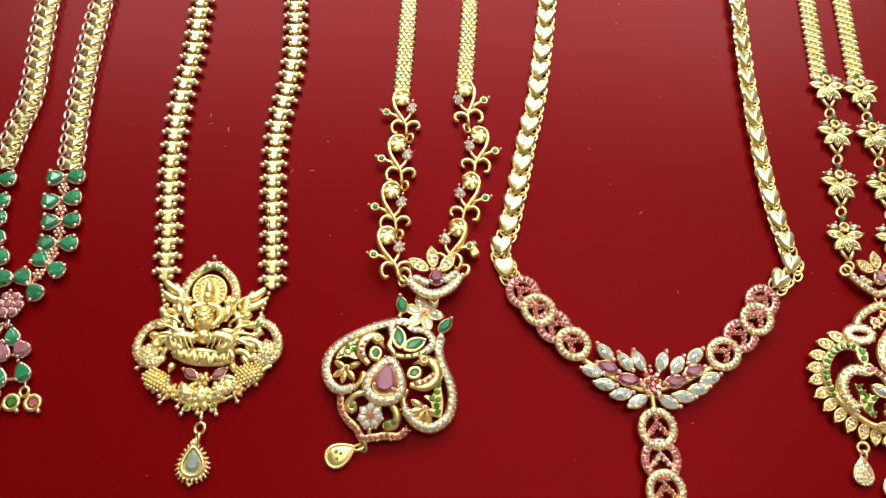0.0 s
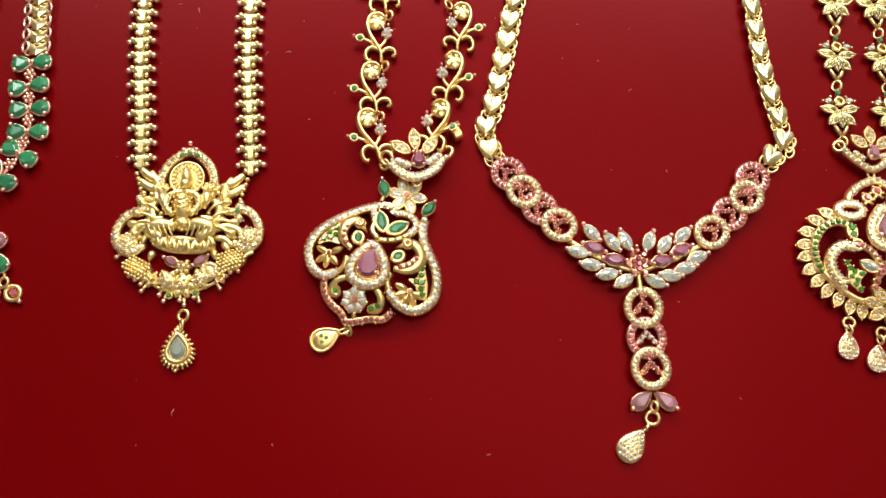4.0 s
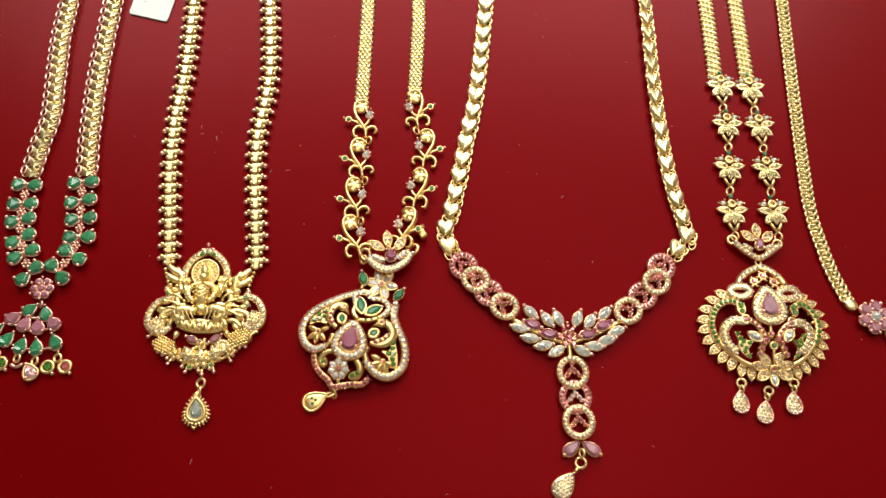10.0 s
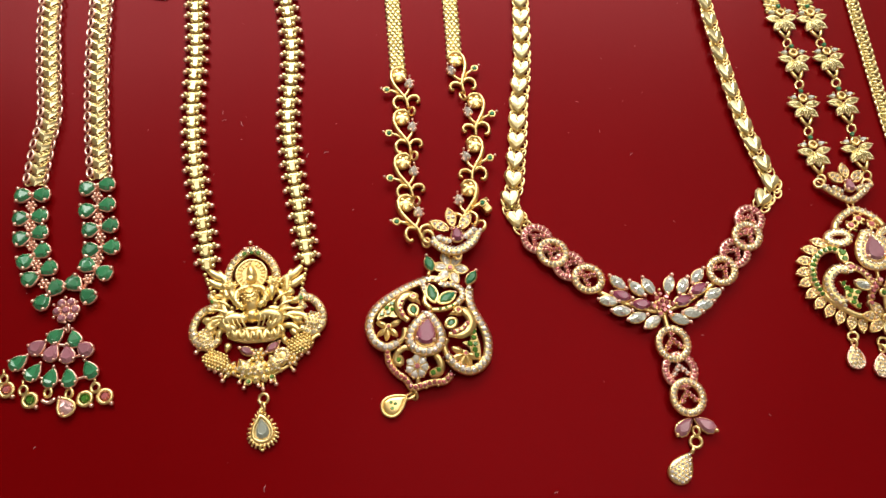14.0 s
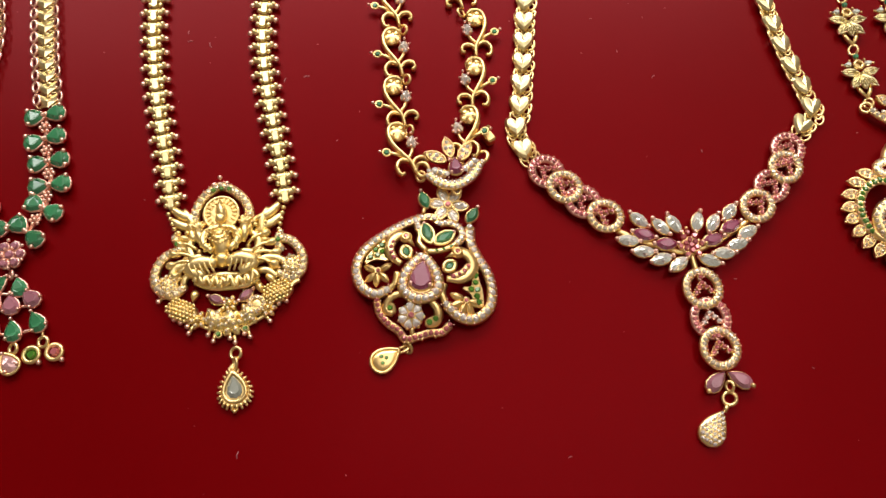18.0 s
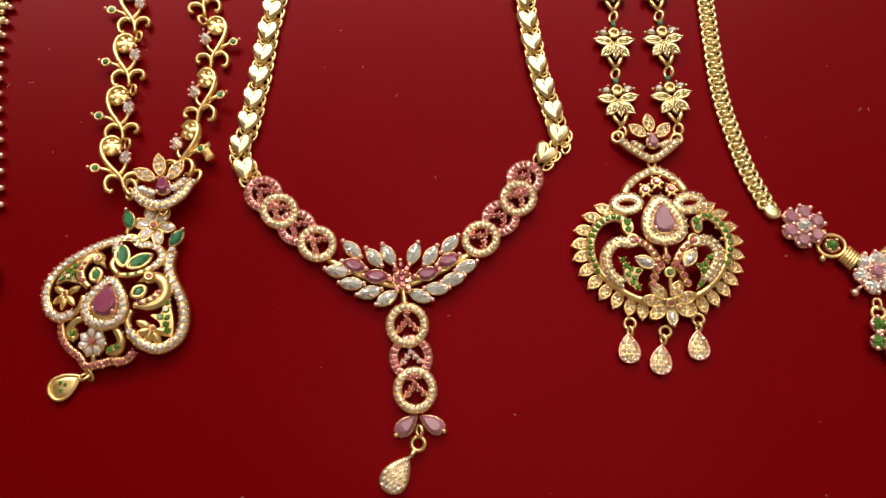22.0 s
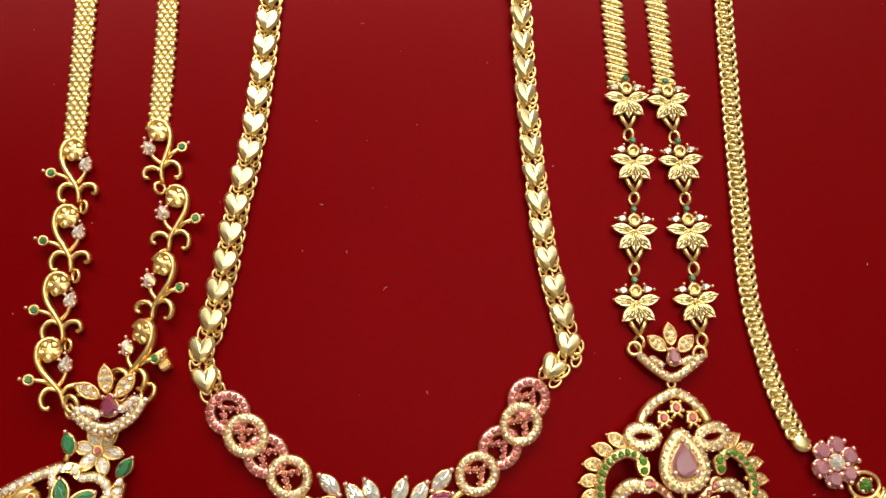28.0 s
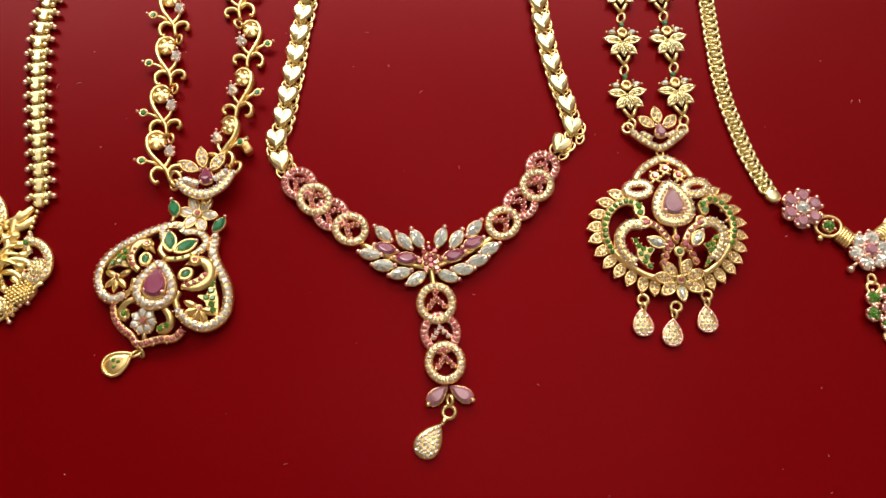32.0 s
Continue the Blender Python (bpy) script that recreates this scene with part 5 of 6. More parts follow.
    # two leaves and a stone-set drop at the foot
    d, ds = Shape(), Shape()
    dp = part("drop", Shape().bead(0, 0, 0, 0.01), GOLD, own, "pear drop crusted with small stones under two pink leaves")
    for x, y, t in ((7.89, -4.05, -52), (8.58, -4.08, 52)):
        stone(dp, d, "pink_stone", "pear", MAUVE, 0.78, 0.44, x, y, 0.24, t, 0.10, "none")
        q = spin(0, -0.40, t)
        d.bead(x + q[0], y + q[1], 0.26, 0.085, 7, 4)
    d.bead(8.26, -3.68, 0.25, 0.08, 6, 4)
    d.ring(8.22, -4.25, 0.24, 0.12, 0.05, 12, 6, 1.2, 0, 50)
    d.ring(8.16, -4.58, 0.14, 0.19, 0.06, 14, 6, 1.0, 0, 15)
    d.tube([(8.05, -4.75, 0.18), (7.9, -4.92, 0.16)], 0.07, 6)
    d.plate(pear_local(1.15, 0.80), 7.52, -5.32, 0.03, 0.16, -40, 0.04, 0.05)
    for i in range(-5, 6):
        for j in range(-4, 5):
            u, v = (i + 0.5 * (j % 2)) * 0.125, j * 0.13 - 0.05
            w = 0.36 * (1 - max(0, v + 0.05) / 0.62) ** 0.7 if v > -0.05 else 0.37 * math.sqrt(max(0, 1 - ((v + 0.05) / 0.5) ** 2))
            if abs(u) < w:
                q = spin(u, v, -40)
                ds.gem(outline("round", 0.12, 0.12, 7), 7.52 + q[0], -5.32 + q[1], 0.21, random.uniform(0, 50), 0.05, 0.6, True, 0.6, 0.4)
                d.bead(7.52 + q[0] + 0.06, -5.32 + q[1] + 0.03, 0.22, 0.038, 5, 3)
    dp.data = d.mesh("drop", GOLD, tuple(own["plan"]))
    small_stones("small_stone", ds, CLEAR_PAVE, dp)

    # the whole centre hangs a little low on its chain
    for ob in own.children:
        if ob.name.split(".")[0] in ("halo_link", "centrepiece", "drop"):
            ob.location.y -= 0.0005
        if ob.name.split(".")[0] == "drop":
            ob.location += Vector((0.0006, 0.0005, 0))


heart_centre()


# ---- flower necklace ----
PETALS = [(0.04, 0.14, 0.62, 0.30, 80), (0.04, 0.14, 0.62, 0.30, -80), (-0.04, 0.16, 0.58, 0.31, 134), (-0.04, 0.16, 0.58, 0.31, -134),
          (-0.02, 0.19, 0.52, 0.24, 180), (0.0, 0.205, 0.44, 0.20, 156), (0.0, 0.205, 0.44, 0.20, -156), (0.05, 0.215, 0.34, 0.20, 180)]
PETAL = {}
for _, _, reach, width, _ in PETALS:
    leaf = Shape().plate(outline("marquise", reach, width + 0.03, 14), 0, 0, 0, 0.10, 0, 0.03)
    leaf.tube([(0, -reach * 0.4, 0.105), (0, 0, 0.12), (0, reach * 0.4, 0.10)], 0.03, 4)
    leaf.tube([(0.06, -reach * 0.3, 0.10), (0.07, reach * 0.2, 0.105)], 0.026, 4)
    leaf.tube([(-0.06, -reach * 0.3, 0.10), (-0.07, reach * 0.2, 0.105)], 0.026, 4)
    leaf.bead(0, reach * 0.5, 0.07, 0.035, 5, 3, rosy=True)
    # paler gold stands in for window light on petals modelled flat
    PETAL[reach] = leaf.mesh("petal", GOLD_BRIGHT)


def lotus_unit():
    s = Shape()
    s.plate(outline("round", 0.36, 0.5, 12), 0, -0.05, 0.06, 0.14, 0, 0.02)
    s.ring(0, 0.36, 0.24, 0.14, 0.055, 14, 6)
    s.plate(outline("round", 0.3, 0.3, 10), 0, 0.36, 0.08, 0.18, 0, 0.02)
    for k in (-1, 1):
        s.bead(k * 0.54, 0.40, 0.20, 0.05, 6, 4)
        s.bead(k * 0.26, 0.55, 0.20, 0.05, 6, 4)
        s.tube([(k * 0.24, -0.34, 0.12), (k * 0.17, -0.58, 0.14), (0, -0.86, 0.14)], [0.06, 0.08, 0.06], 6)
        s.tube([(k * 0.14, 0.36, 0.14), (k * 0.46, 0.40, 0.14)], 0.06, 5)
    s.tube([(0, 0.45, 0.14), (0, 0.75, 0.14)], 0.06, 5)
    s.ring(-0.02, -1.06, 0.12, 0.15, 0.05, 12, 6, 1.2, 0, 45)
    return s.mesh("lotus_link", GOLD)


LOTUS = lotus_unit()
CHIP_SIDE = Shape().gem(outline("pear", 0.28, 0.20, 8), 0, 0, 0, 0, 0.07).mesh("clear_stone", CLEAR)


def lotus(x, y, turn):
    ob = piece("lotus_link", LOTUS, flower_necklace, x, y, 0, turn)
    for dy, z, reach, width, t in PETALS:
        g = new("petal", PETAL[reach])
        g.parent = ob
        c = spin(0, reach * 0.55, t)
        g.matrix_basis = pose(c[0] * 0.01, (c[1] + dy) * 0.01, z * 0.01, 0, 0, t)
    for name, me, a, b, t in (("green_stone", CHIP_GREEN, 0, 0.68, 0), ("clear_stone", CHIP_SIDE, -0.36, 0.40, 90), ("clear_stone", CHIP_SIDE, 0.36, 0.40, -90)):
        g = new(name, me)
        g.parent = ob
        g.matrix_basis = pose(a * 0.01, b * 0.01, 0.0022, 0, 0, t)


for x, y, t in ((15.98, 11.23, -3), (15.92, 9.29, -5), (15.66, 7.23, -6), (15.45, 5.2, -2)):
    lotus(x, y, t)
for x, y, t in ((17.24, 11.09, 2), (17.32, 9.20, 0), (17.26, 7.15, 0), (17.15, 5.14, 2)):
    lotus(x, y, t)


def flower_pendant():
    own = flower_necklace
    metal, clear, pale, pink, green = Shape(), Shape(), Shape(), Shape(), Shape()
    ob = part("pendant", Shape().bead(0, 0, 0, 0.01), GOLD, own, "round gold openwork pendant edged with stone-set leaves")
    leaves = [(14.34, 1.70), (13.94, 1.46), (13.62, 1.08), (13.46, 0.66), (13.44, 0.26), (13.52, -0.18), (13.70, -0.57), (13.96, -0.90), (14.27, -1.18), (14.62, -1.43), (14.98, -1.57),
              (17.53, 1.45), (17.86, 1.18), (18.06, 0.76), (18.14, 0.32), (18.09, -0.12), (17.98, -0.52), (17.78, -0.87), (17.51, -1.16), (17.16, -1.40), (16.80, -1.57), (16.43, -1.68)]
    for i, (x, y) in enumerate(leaves):
        x, y = 15.82 + (x - 15.82) * 0.965, 0.35 + (y - 0.35) * 0.965
        t = math.degrees(math.atan2(y - 0.35, x - 15.85)) - 90 + (14 if i < 11 else -14)
        petal_stone(metal, pale, x, y, 0.25, t, 0.55, 0.33, True)
        q = spin(0, -0.34, t)
        metal.bead(x + q[0], y + q[1], 0.22, 0.075, 5, 3)
        q = spin(0, 0.29, t)
        metal.bead(x + q[0], y + q[1], 0.24, 0.045, 5, 3)
    # arches and loops at the top
    pave(metal, clear, [(15.26, 2.30), (15.42, 2.46), (15.78, 2.64), (16.14, 2.72), (16.50, 2.52), (16.66, 2.36)], 0.25, 0.32, n=26)
    wire(metal, [(15.40, 2.44), (15.2, 2.28), (15.06, 2.04)], 0.13, 10, 0.30)
    wire(metal, [(16.54, 2.46), (16.78, 2.24), (16.90, 1.96)], 0.13, 10, 0.30)
    for x, y, t in ((15.08, 1.73, 88), (16.95, 1.58, -84)):
        pave(metal, clear, oval_path(x, y, 0.22, 0.38, t), 0.27, 0.30, True, n=22, rows=2)
    for x, y in ((15.72, 2.14), (16.1, 2.36), (16.5, 2.09)):
        metal.ring(x, y, 0.28, 0.13, 0.055, 12, 6)
        for k in (-1, 1):
            metal.bead(x + 0.16 * k, y - 0.08, 0.34, 0.06, 5, 3)
            metal.bead(x + 0.12 * k, y + 0.14, 0.34, 0.055, 5, 3)
            metal.tube([(x, y - 0.1, 0.28), (x + 0.14 * k, y - 0.24, 0.28)], 0.05, 5)
        pink.gem(outline("round", 0.23, 0.23, 8), x, y, 0.33, 0, 0.07)
    # side arcs: green outside, clear scrolls within
    pave(metal, green, [(14.95, 1.22), (14.62, 1.36), (14.18, 1.20), (13.86, 0.78), (13.77, 0.25), (13.90, -0.26)], 0.26, 0.28, n=34)
    pave(metal, green, [(17.10, 1.06), (17.42, 1.14), (17.76, 0.82), (17.90, 0.40), (17.86, 0.0), (17.70, -0.36)], 0.26, 0.28, n=34)
    for x, y in ((14.98, 1.02), (17.02, 0.88)):
        stone_leaf(metal, green, [(x, y + 0.26), (x + 0.17, y + 0.1), (x + 0.14, y - 0.16), (x, y - 0.26), (x - 0.14, y - 0.16), (x - 0.17, y + 0.1)], [(x, y + 0.11), (x, y - 0.11)], 0.38, 0.21)
    wire(metal, [(13.90, -0.2), (14.08, -0.46), (14.43, -0.83), (14.86, -1.14), (15.3, -1.28), (15.76, -1.32), (16.48, -1.28), (16.94, -1.10), (17.36, -0.76), (17.66, -0.40)], 0.11, 40, 0.28)
    pave(metal, clear, [(14.98, 0.50), (14.62, 0.56), (14.30, 0.36), (14.16, 0.02), (14.25, -0.40), (14.52, -0.70)], 0.33, 0.34, n=30, rows=2)
    pave(metal, clear, [(16.90, 0.36), (17.22, 0.36), (17.44, 0.12), (17.44, -0.22), (17.26, -0.55), (16.99, -0.82)], 0.33, 0.34, n=28, rows=2)
    for x, y in ((15.06, 0.58), (16.84, 0.42)):
        metal.ring(x, y, 0.36, 0.16, 0.06, 12, 6)
        pink.gem(outline("round", 0.2, 0.2, 8), x, y, 0.38, 0, 0.06)
    stone_leaf(metal, green, [(14.56, 0.16), (14.76, -0.02), (14.88, -0.2), (15.24, -0.26), (15.06, -0.5), (15.0, -0.66), (15.08, -0.96), (14.8, -0.76), (14.62, -0.5), (14.68, -0.2)],
               [(14.68, 0.02), (14.86, -0.28), (15.06, -0.34), (14.76, -0.42), (14.92, -0.54), (14.84, -0.68), (14.98, -0.84), (14.74, -0.16)], 0.34, 0.18)
    stone_leaf(metal, green, [(17.30, -0.02), (17.10, -0.14), (17.0, -0.26), (16.74, -0.30), (16.88, -0.52), (16.84, -0.74), (16.66, -1.06), (16.98, -0.86), (17.18, -0.56), (17.16, -0.3)],
               [(17.2, -0.14), (16.9, -0.36), (17.06, -0.34), (16.96, -0.54), (17.1, -0.52), (16.94, -0.74), (16.80, -0.92)], 0.34, 0.18)
    # pink stems below the ruby, a star and a pale bloom
    pave(metal, pink, [(15.16, 0.56), (15.42, 0.40), (15.58, 0.14), (15.70, -0.12)], 0.22, 0.36, n=14)
    pave(metal, pink, [(16.74, 0.36), (16.48, 0.20), (16.30, -0.02), (16.2, -0.2)], 0.22, 0.36, n=14)
    for k, x in ((-1, 15.30), (1, 16.60)):
        stone(ob, metal, "clear_stone", "marquise", CLEAR, 0.56, 0.30, x, -0.12, 0.42, 62 if k < 0 else -40, 0.09, rim=0.05)
    star_arms = [(15.95, -0.02), (15.74, -0.26), (16.16, -0.28), (15.60, -0.38), (16.28, -0.40), (15.50, -0.58), (16.36, -0.62), (15.42, -0.80), (16.42, -0.84)]
    for x, y in star_arms:
        metal.plate(outline("round", 0.26, 0.26, 10), x, y, 0.22, 0.38, 0, 0.03)
        pink.gem(outline("round", 0.19, 0.19, 8), x, y, 0.40, 0, 0.06, 0.68, False, 0.4)
    metal.ring(15.94, -0.50, 0.40, 0.13, 0.05, 12, 6)
    wire(metal, [(15.94, -0.63), (15.88, -1.0)], 0.06, 5, 0.36)
    green.gem(outline("round", 0.2, 0.2, 8), 15.94, -0.50, 0.42, 0, 0.07)
    for x, y, t in ((-0.27, 0.38, 32), (0.24, 0.38, -30), (-0.50, 0.13, 72), (0.50, 0.12, -72), (-0.40, -0.22, 120), (0.38, -0.24, -120)):
        petal_stone(metal, pale, 15.80 + x, -1.42 + y, 0.40, t, 0.62, 0.36, True)
    stone(ob, metal, "clear_stone", "marquise", CLEAR, 0.50, 0.27, 15.78, -1.80, 0.40, 0, 0.09, rim=0.04)
    metal.ring(15.80, -1.42, 0.44, 0.12, 0.05, 12, 6)
    pink.gem(outline("round", 0.19, 0.19, 8), 15.80, -1.42, 0.46, 0, 0.06)
    # the ruby in its halo
    metal.plate(outline("pear", 1.16, 0.82, 18), 16.04, 1.14, 0.2, 0.48, 0, 0.05)
    pave(metal, clear, pear_path(16.02, 1.10, 1.30, 1.04, 0), 0.31, 0.46, True, n=32, rows=2)
    stone(ob, metal, "pink_stone", "pear", MAUVE, 0.92, 0.68, 16.01, 1.09, 0.56, -2, 0.12, "three", facets=18, inset=0.8, pr=0.08)
    wire(metal, [(16.02, 0.5), (15.97, 0.2), (15.95, -0.2)], 0.07, 8, 0.3)
    # a domed face, highest at the ruby
    bow = lambda x, y: 0.45 * max(0.0, 1 - ((x - 15.9) / 2.3) ** 2 - ((y - 0.5) / 2.2) ** 2)
    for shape in (metal, clear, pale, pink, green):
        shape.v = [(x - 0.3 * bow(x, y), y - 0.3 * bow(x, y), z + bow(x, y)) for x, y, z in shape.v]
    for gem in ob.children:
        b = bow(gem.location.x * 100 + own["plan"][0], gem.location.y * 100 + own["plan"][1]) * 0.01
        gem.location += Vector((-0.3 * b, -0.3 * b, b))
    ob.data = metal.mesh("pendant", GOLD, tuple(own["plan"]))
    small_stones("clear_small_stone", clear, CREAM_PAVE, ob)
    small_stones("leaf_stone", pale, PALE_PAVE, ob)
    small_stones("pink_small_stone", pink, PINK_PAVE, ob)
    small_stones("green_small_stone", green, GREEN_PAVE, ob)
    # three drops
    for x, y, rx, ry, t in ((14.46, -2.55, 14.60, -1.85, -6), (15.31, -2.96, 15.58, -2.18, -14), (16.46, -2.66, 16.60, -1.92, -6)):
        d, ds = Shape(), Shape()
        d.ring(rx, ry, 0.14, 0.16, 0.055, 14, 6, 1.0, 0, 20)
        d.ring((rx + x) / 2 + 0.03, ry - 0.22, 0.16, 0.10, 0.05, 10, 6, 1.3, 0, 60)
        d.plate(pear_local(0.84, 0.62), x, y, 0.03, 0.15, t, 0.04, 0.01)
        d.tube([(px, py, 0.15) for px, py in pear_path(x, y, 0.82, 0.60, t)], 0.04, 5, closed=True, rosy=True)
        for i in range(-3, 4):
            for j in range(-3, 4):
                u, v = (i + 0.5 * (j % 2)) * 0.145, j * 0.13 - 0.08
                w = 0.27 * (1 - (v + 0.10) / 0.48) ** 0.7 if -0.10 < v < 0.38 else 0.27 * math.sqrt(max(0, 1 - ((v + 0.10) / 0.30) ** 2))
                if abs(u) < w:
                    q = spin(u, v, t)
                    ds.gem(outline("round", 0.14, 0.14, 8), x + q[0], y + q[1], 0.17, random.uniform(0, 50), 0.045, 0.5, True, 0.3, 0.4)
        dp = part("drop", d, GOLD, own, "small pear drop covered in clear stones")
        small_stones("small_stone", ds, CREAM_PAVE, dp)
    # upper joint
    c, cs = Shape(), Shape()
    cp = part("joint", Shape().bead(0, 0, 0, 0.01), GOLD, own, "crescent joint with a pink stone and pale petals")
    pave(c, cs, [(15.3, 3.78), (15.65, 3.42), (16.12, 3.12), (16.6, 3.34), (17.0, 3.62)], 0.25, 0.28, n=22)
    pave(c, cs, [(15.6, 3.68), (15.85, 3.48)], 0.2, 0.34, n=6)
    pave(c, cs, [(16.45, 3.5), (16.7, 3.6)], 0.2, 0.34, n=6)
    for x, y, t in ((16.2, 4.28, 0), (15.82, 4.06, 48), (16.6, 4.0, -48)):
        petal_stone(c, cs, x, y, 0.36, t, 0.60, 0.36, True)
        q = spin(0, 0.30, t)
        c.bead(x + q[0], y + q[1], 0.34, 0.05, 6, 4)
    for x, y in ((15.22, 3.98), (17.02, 3.74)):
        c.ring(x, y, 0.18, 0.17, 0.06, 14, 6, 1.0, 0, 20)
    c.ring(16.1, 2.98, 0.2, 0.11, 0.045, 12, 6, 1.3)
    stone(cp, c, "pink_stone", "pear", MAUVE, 0.50, 0.36, 16.2, 3.68, 0.44, 0, 0.10, "four", facets=12)
    cp.data = c.mesh("joint", GOLD, tuple(own["plan"]))
    small_stones("clear_small_stone", cs, CREAM_PAVE, cp)


flower_pendant()


# ---- bloom necklace ----
def bloom(parent, x, y, reach, mat, name, centre, turn, size, label):
    m = Shape()
    ob = part("flower", Shape().bead(0, 0, 0, 0.01), GOLD_ROSE_REFLECT, parent, label)
    for k in range(6):
        q = spin(reach, 0, 60 * k + turn)
        stone(ob, m, name, "round", mat, size, size, x + q[0], y + q[1], 0.30, 60 * k + turn, 0.10, "four", facets=10, pr=0.082)
        m.tube([(x, y, 0.16), (x + q[0], y + q[1], 0.16)], 0.08, 5)
        if mat is GREEN_CUT:
            e = spin(reach * 0.92, 0, 60 * k + turn + 30)
            m.bead(x + e[0], y + e[1], 0.32, 0.095, 7, 4)
    stone(ob, m, "clear_stone" if centre is CLEAR else "pink_stone", "round", centre, size * 0.95, size * 0.95, x, y, 0.38, 0, 0.10, "four", facets=10, pr=0.055)
    return ob, m


def bloom_centre():
    own = bloom_necklace
    jobs = [(20.24, 0.52, 0.44, MAUVE, "pink_stone", CLEAR, 15, 0.46, "six pink stones round a clear one"),
            (24.06, 0.31, 0.44, MAUVE, "pink_stone", CLEAR, 45, 0.46, "six pink stones round a clear one"),
            (22.04, -1.10, 0.44, CLEAR, "clear_stone", MAUVE, 5, 0.45, "six clear stones round a pink one"),
            (22.08, -3.00, 0.52, GREEN_CUT, "green_stone", MAUVE, 15, 0.42, "six green stones round a pink one")]
    for job in jobs:
        ob, m = bloom(own, *job)
        if job[3] is CLEAR:
            m.bead(21.32, -1.62, 0.16, 0.14, 8, 5)
            m.bead(22.6, -1.55, 0.16, 0.12, 8, 5)
            m.tube([(21.4, -1.55, 0.16), (21.7, -1.35, 0.16)], 0.07, 5)
        ob.data = m.mesh("flower", GOLD_ROSE_REFLECT, tuple(own["plan"]))
    for x, y, t in ((19.44, 1.08, -35), (24.68, 0.80, 40)):
        part("end_disc", Shape().plate(outline("oval", 0.44, 0.54, 18), x, y, 0.06, 0.26, t, 0.04, 0.02), GOLD_BRIGHT, own, "polished gold end disc")
    for x, y, k in ((20.98, -0.14, -1), (23.22, -0.36, 1)):
        m = Shape()
        ob = part("loop", Shape().bead(0, 0, 0, 0.01), GOLD, own, "gold wire loop round a green stone")
        m.ring(x, y, 0.18, 0.42, 0.06, 22, 7, 0.82, 0)
        stone(ob, m, "green_stone", "round", GREEN_CUT, 0.38, 0.38, x, y, 0.26, 0, 0.09, "four", facets=10, pr=0.06)
        m.plate(outline("round", 0.42, 0.42, 14), x, y, 0.05, 0.18, 0, 0.03)
        m.bead(x + k * 0.15, y + 0.45, 0.16, 0.11, 7, 4)
        m.bead(x + k * 0.36, y - 0.36, 0.16, 0.11, 7, 4)
        # wound wire between the loop and the middle bloom
        a, b = ((x + 0.28, y - 0.28), (x + 0.56, y - 0.62)) if k < 0 else ((x - 0.28, y - 0.10), (x - 0.72, y - 0.36))
        w, d = Vector((b[0] - a[0], b[1] - a[1], 0)), 0
        side = Vector((-w.y, w.x, 0)).normalized()
        coil = []
        for i in range(66):
            f = i / 65
            ang = f * 2 * math.pi * 5
            c = Vector((*a, 0.22)) + w * f
            coil.append(c + side * 0.27 * math.cos(ang) + Vector((0, 0, 0.17 * math.sin(ang))))
        m.tube(coil, 0.05, 5)
        m.tube([(*a, 0.2), (*b, 0.2)], 0.15, 8)
        ob.data = m.mesh("loop", GOLD, tuple(own["plan"]))
    d = Shape()
    d.ring(21.87, -2.02, 0.2, 0.11, 0.05, 12, 6, 1.4, 0, 40)
    d.ring(21.87, -2.28, 0.14, 0.18, 0.06, 14, 6, 1.0, 0, 15)
    d.ring(22.0, -3.86, 0.14, 0.19, 0.06, 14, 6, 1.0, 0, 15)
    d.tube([(22.03, -3.95, 0.18), (22.14, -4.3, 0.16)], 0.065, 6)
    d.ring(22.28, -4.72, 0.10, 0.30, 0.06, 20, 7)
    d.plate(outline("round", 0.58, 0.58, 18), 22.28, -4.72, 0.03, 0.14, 0, 0.03)
    d.ring(22.31, -4.72, 0.18, 0.20, 0.06, 16, 6)
    for k in range(6):
        q = spin(0.24, 0, 60 * k + 20)
        d.bead(22.36 + q[0], -4.71 + q[1], 0.26, 0.055, 6, 4, rosy=k % 2 == 0)
    d.tube([(22.34, -5.0, 0.12), (22.40, -5.2, 0.13)], 0.06, 5)
    d.bead(22.42, -5.22, 0.13, 0.13, 8, 5, rosy=True)
    dp = part("drop", d, GOLD, own, "round gold drop with a clear stone")
    stone(dp, Shape(), "clear_stone", "round", CLEAR, 0.40, 0.40, 22.36, -4.71, 0.24, 0, 0.09, "none", facets=10)


bloom_centre()
bloom_necklace.location += Vector((0.0004, 0.0003, -0.0003))


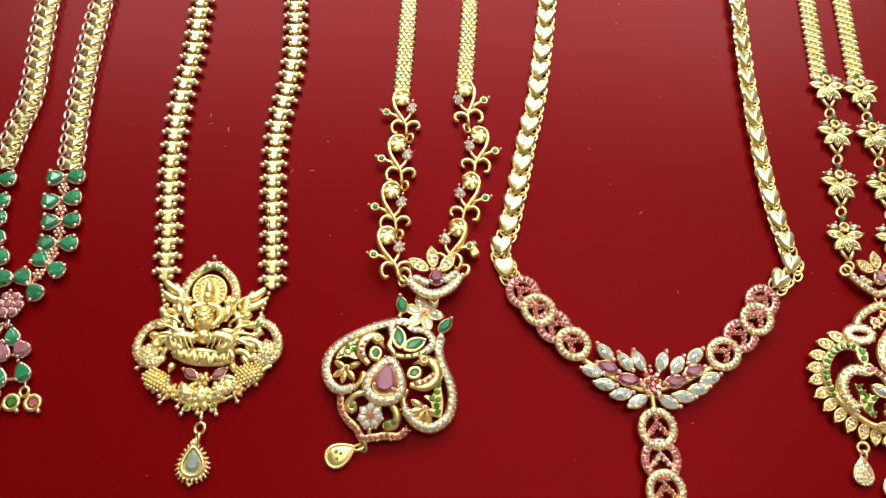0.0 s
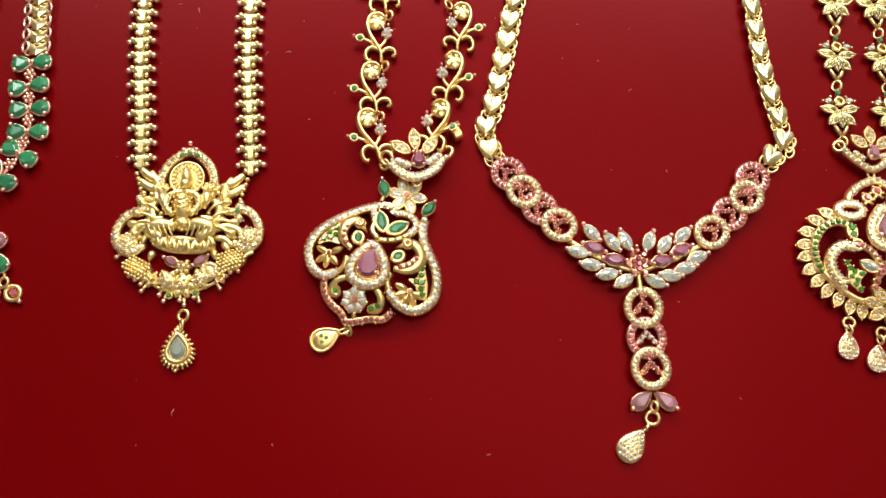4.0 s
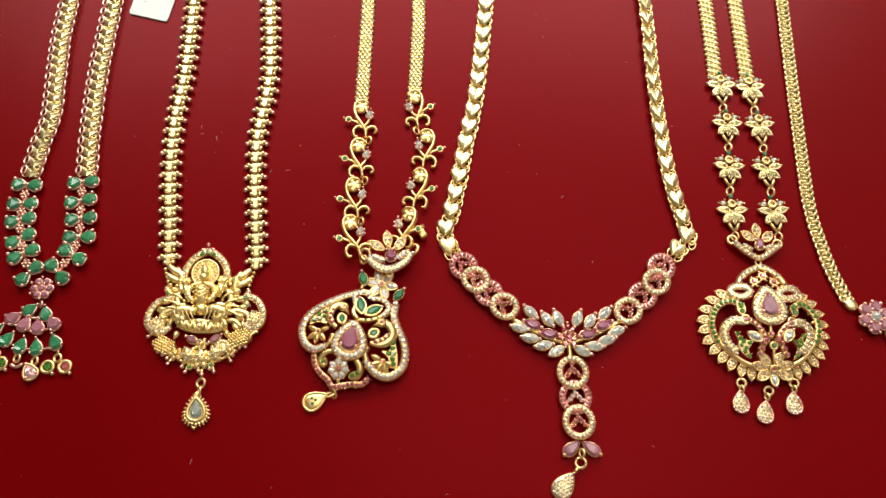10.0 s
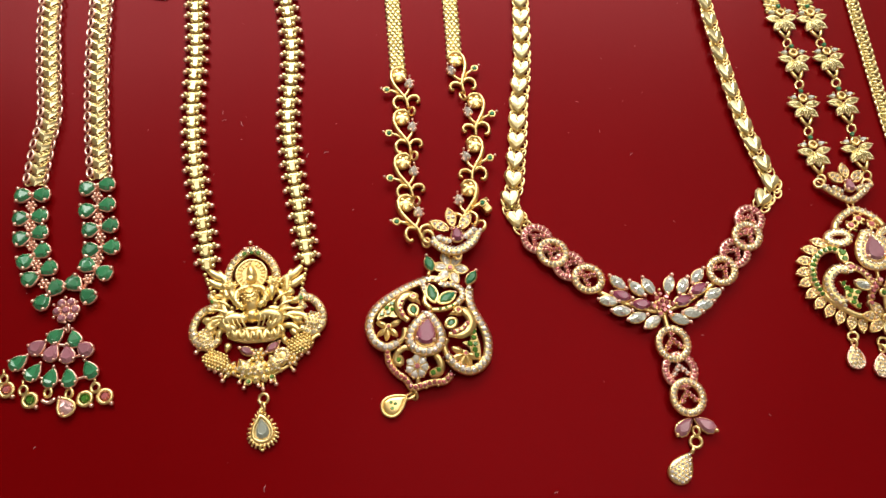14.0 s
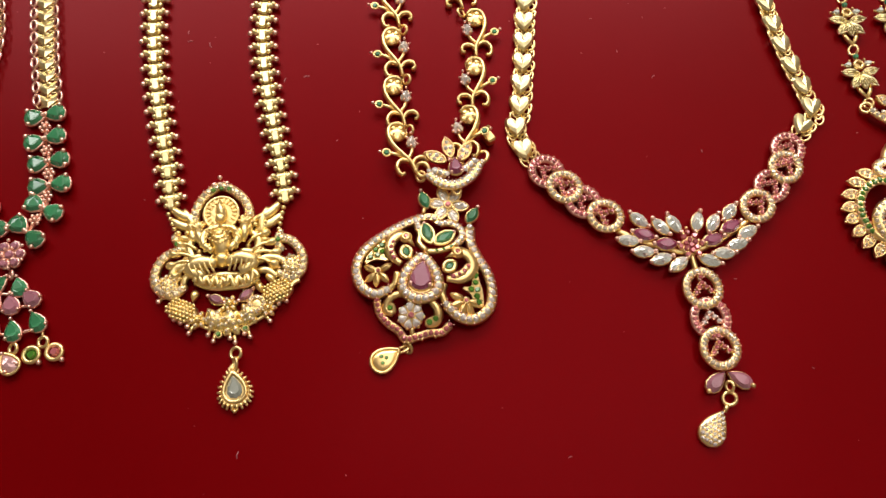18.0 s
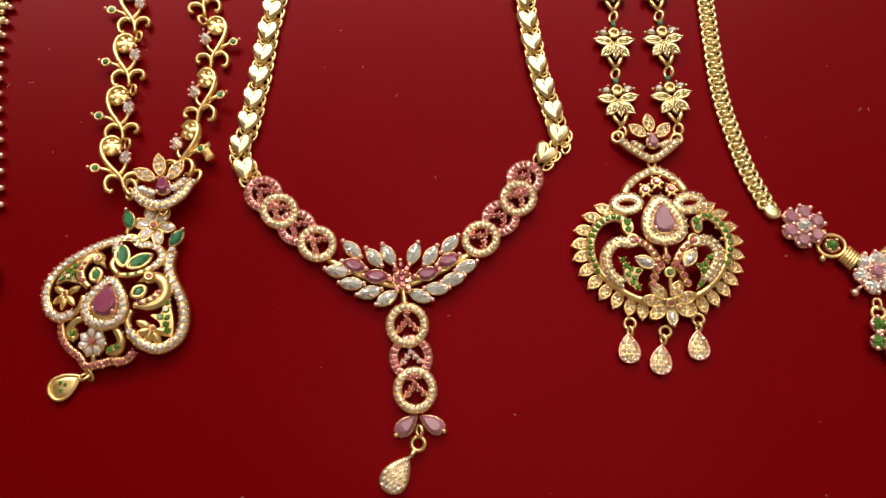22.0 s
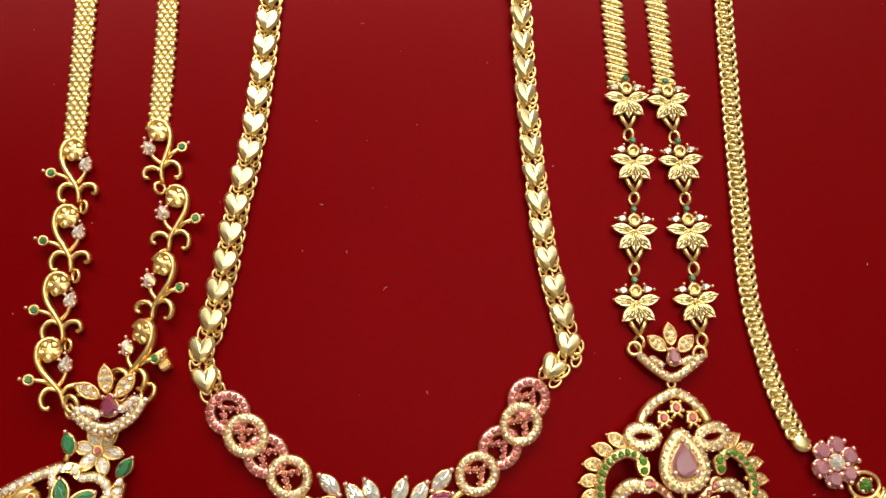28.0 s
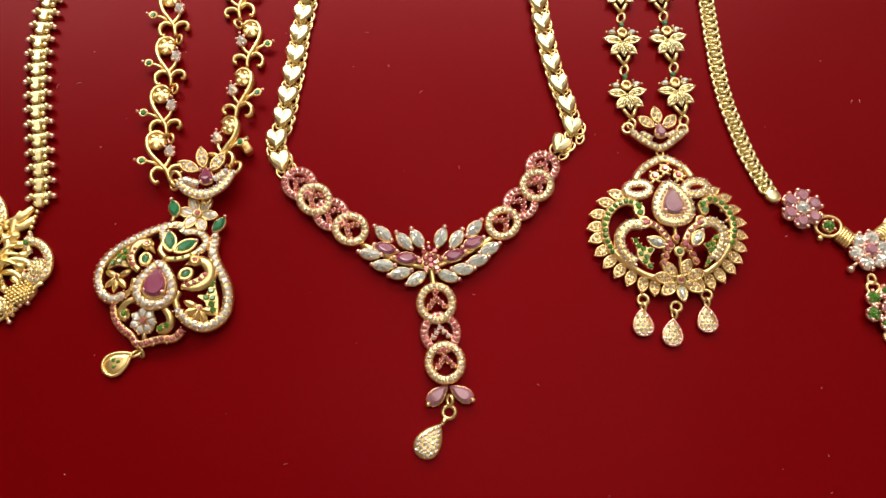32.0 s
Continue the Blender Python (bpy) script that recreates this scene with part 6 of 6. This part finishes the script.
# ---- the price tag, its cord and the dust ----
def price_tag():
    ob = thing("price_tag", -8.9, 17.2, "white card price tag on an orange cord beside the chain", "tag")
    card = Shape()
    out = [(-10.08, 15.65), (-8.36, 15.16), (-7.6, 18.78), (-9.45, 19.2)]
    cx, cy = -8.87, 17.2
    flat = []
    for i, (x, y) in enumerate(out):
        a, b = out[i - 1], out[(i + 1) % 4]
        for q, w in ((a, 0.06), (b, 0.06)):
            flat.append((x + (q[0] - x) * w * 0.5 - cx, y + (q[1] - y) * w * 0.5 - cy))
    card.plate(flat, cx, cy, 0.02, 0.09, 0, 0.015)
    body = part("card", card, TAG_WHITE, ob)
    hole = Shape()
    hole.plate(outline("round", 0.34, 0.34, 16), -8.68, 18.45, 0.088, 0.098, 0, 0.004)
    part("hole", hole, CORD, body, "punched hole with the cord through it")
    ink = Shape()
    for x, y, sx, sy, t in ((-8.98, 17.22, 0.03, 1.0, -4), (-9.34, 16.42, 0.07, 0.14, -25), (-9.28, 16.56, 0.07, 0.12, 20), (-9.40, 16.28, 0.05, 0.10, 60),
                            (-8.66, 17.56, 0.03, 0.5, 46), (-8.67, 17.15, 0.03, 0.6, -42)):
        ink.box(x, y, 0.094, sx, sy, 0.008, t, 0.002)
    ink.plate([(-0.32, -0.02), (0.20, -0.20), (0.14, 0.34)], -9.16, 17.28, 0.090, 0.096, 0, 0.002)
    part("print", ink, TAG_INK, body, "faint grey print")
    cord = Shape()
    wire(cord, [(-8.68, 18.45, 0.12), (-9.0, 18.6, 0.22), (-9.22, 19.1, 0.25), (-9.0, 19.75, 0.25), (-8.2, 20.15, 0.3), (-7.4, 20.3, 0.5), (-6.9, 20.5, 0.45), (-6.4, 21.2, 0.12)], 0.085, 40)
    wire(cord, [(-8.05, 18.95, 0.12), (-7.75, 19.45, 0.2), (-7.3, 20.0, 0.46), (-7.0, 20.5, 0.5), (-6.8, 21.4, 0.45)], 0.085, 24)
    wire(cord, [(-10.4, 20.6, 0.42), (-9.6, 20.25, 0.15), (-8.9, 20.1, 0.12), (-8.2, 20.3, 0.2), (-7.6, 20.5, 0.45)], 0.085, 24)
    part("cord", cord, CORD, ob, "frayed orange cord")


price_tag()

dust = Shape()
for k in range(110):
    x, y = random.uniform(-16, 27), random.uniform(-9, 21)
    r = random.uniform(0.010, 0.026)
    dust.box(x, y, 0.004, r * random.uniform(1, 3), r, 0.008, random.uniform(0, 180), 0.002)
for x, y, r in ((-14.1, 17.6, 3.0), (-5.80, -4.06, 2.2), (3.36, -5.5, 1.2), (8.57, 6.14, 1.6), (8.43, 14.1, 1.2), (-6.43, 9.79, 1.5), (-6.40, 9.44, 1.8), (-5.76, 9.22, 2.2), (-3.45, 7.59, 2.0), (-2.75, 7.62, 2.0),
                (9.50, 3.26, 1.2), (10.98, -4.05, 1.0), (7.58, 7.24, 1.0), (23.12, 4.27, 1.6), (23.40, 4.26, 1.4), (9.42, -1.06, 1.0), (-12.93, -1.78, 1.2), (6.96, 8.63, 1.0), (-3.59, 17.14, 1.2)):
    turn = random.uniform(0, 180)
    dust.tube([(x + spin(u * r, 0.012 * r * (i % 2), turn)[0], y + spin(u * r, 0.012 * r * (i % 2), turn)[1], 0.010 + 0.008 * (i == 1)) for i, u in enumerate((-0.05, -0.01, 0.04))], 0.007 + 0.003 * r, 4)
tagged(new("dust_specks", dust.mesh("dust_specks", DUST)), "pale dust specks scattered on the red sheet", "dust", kind="stuff")
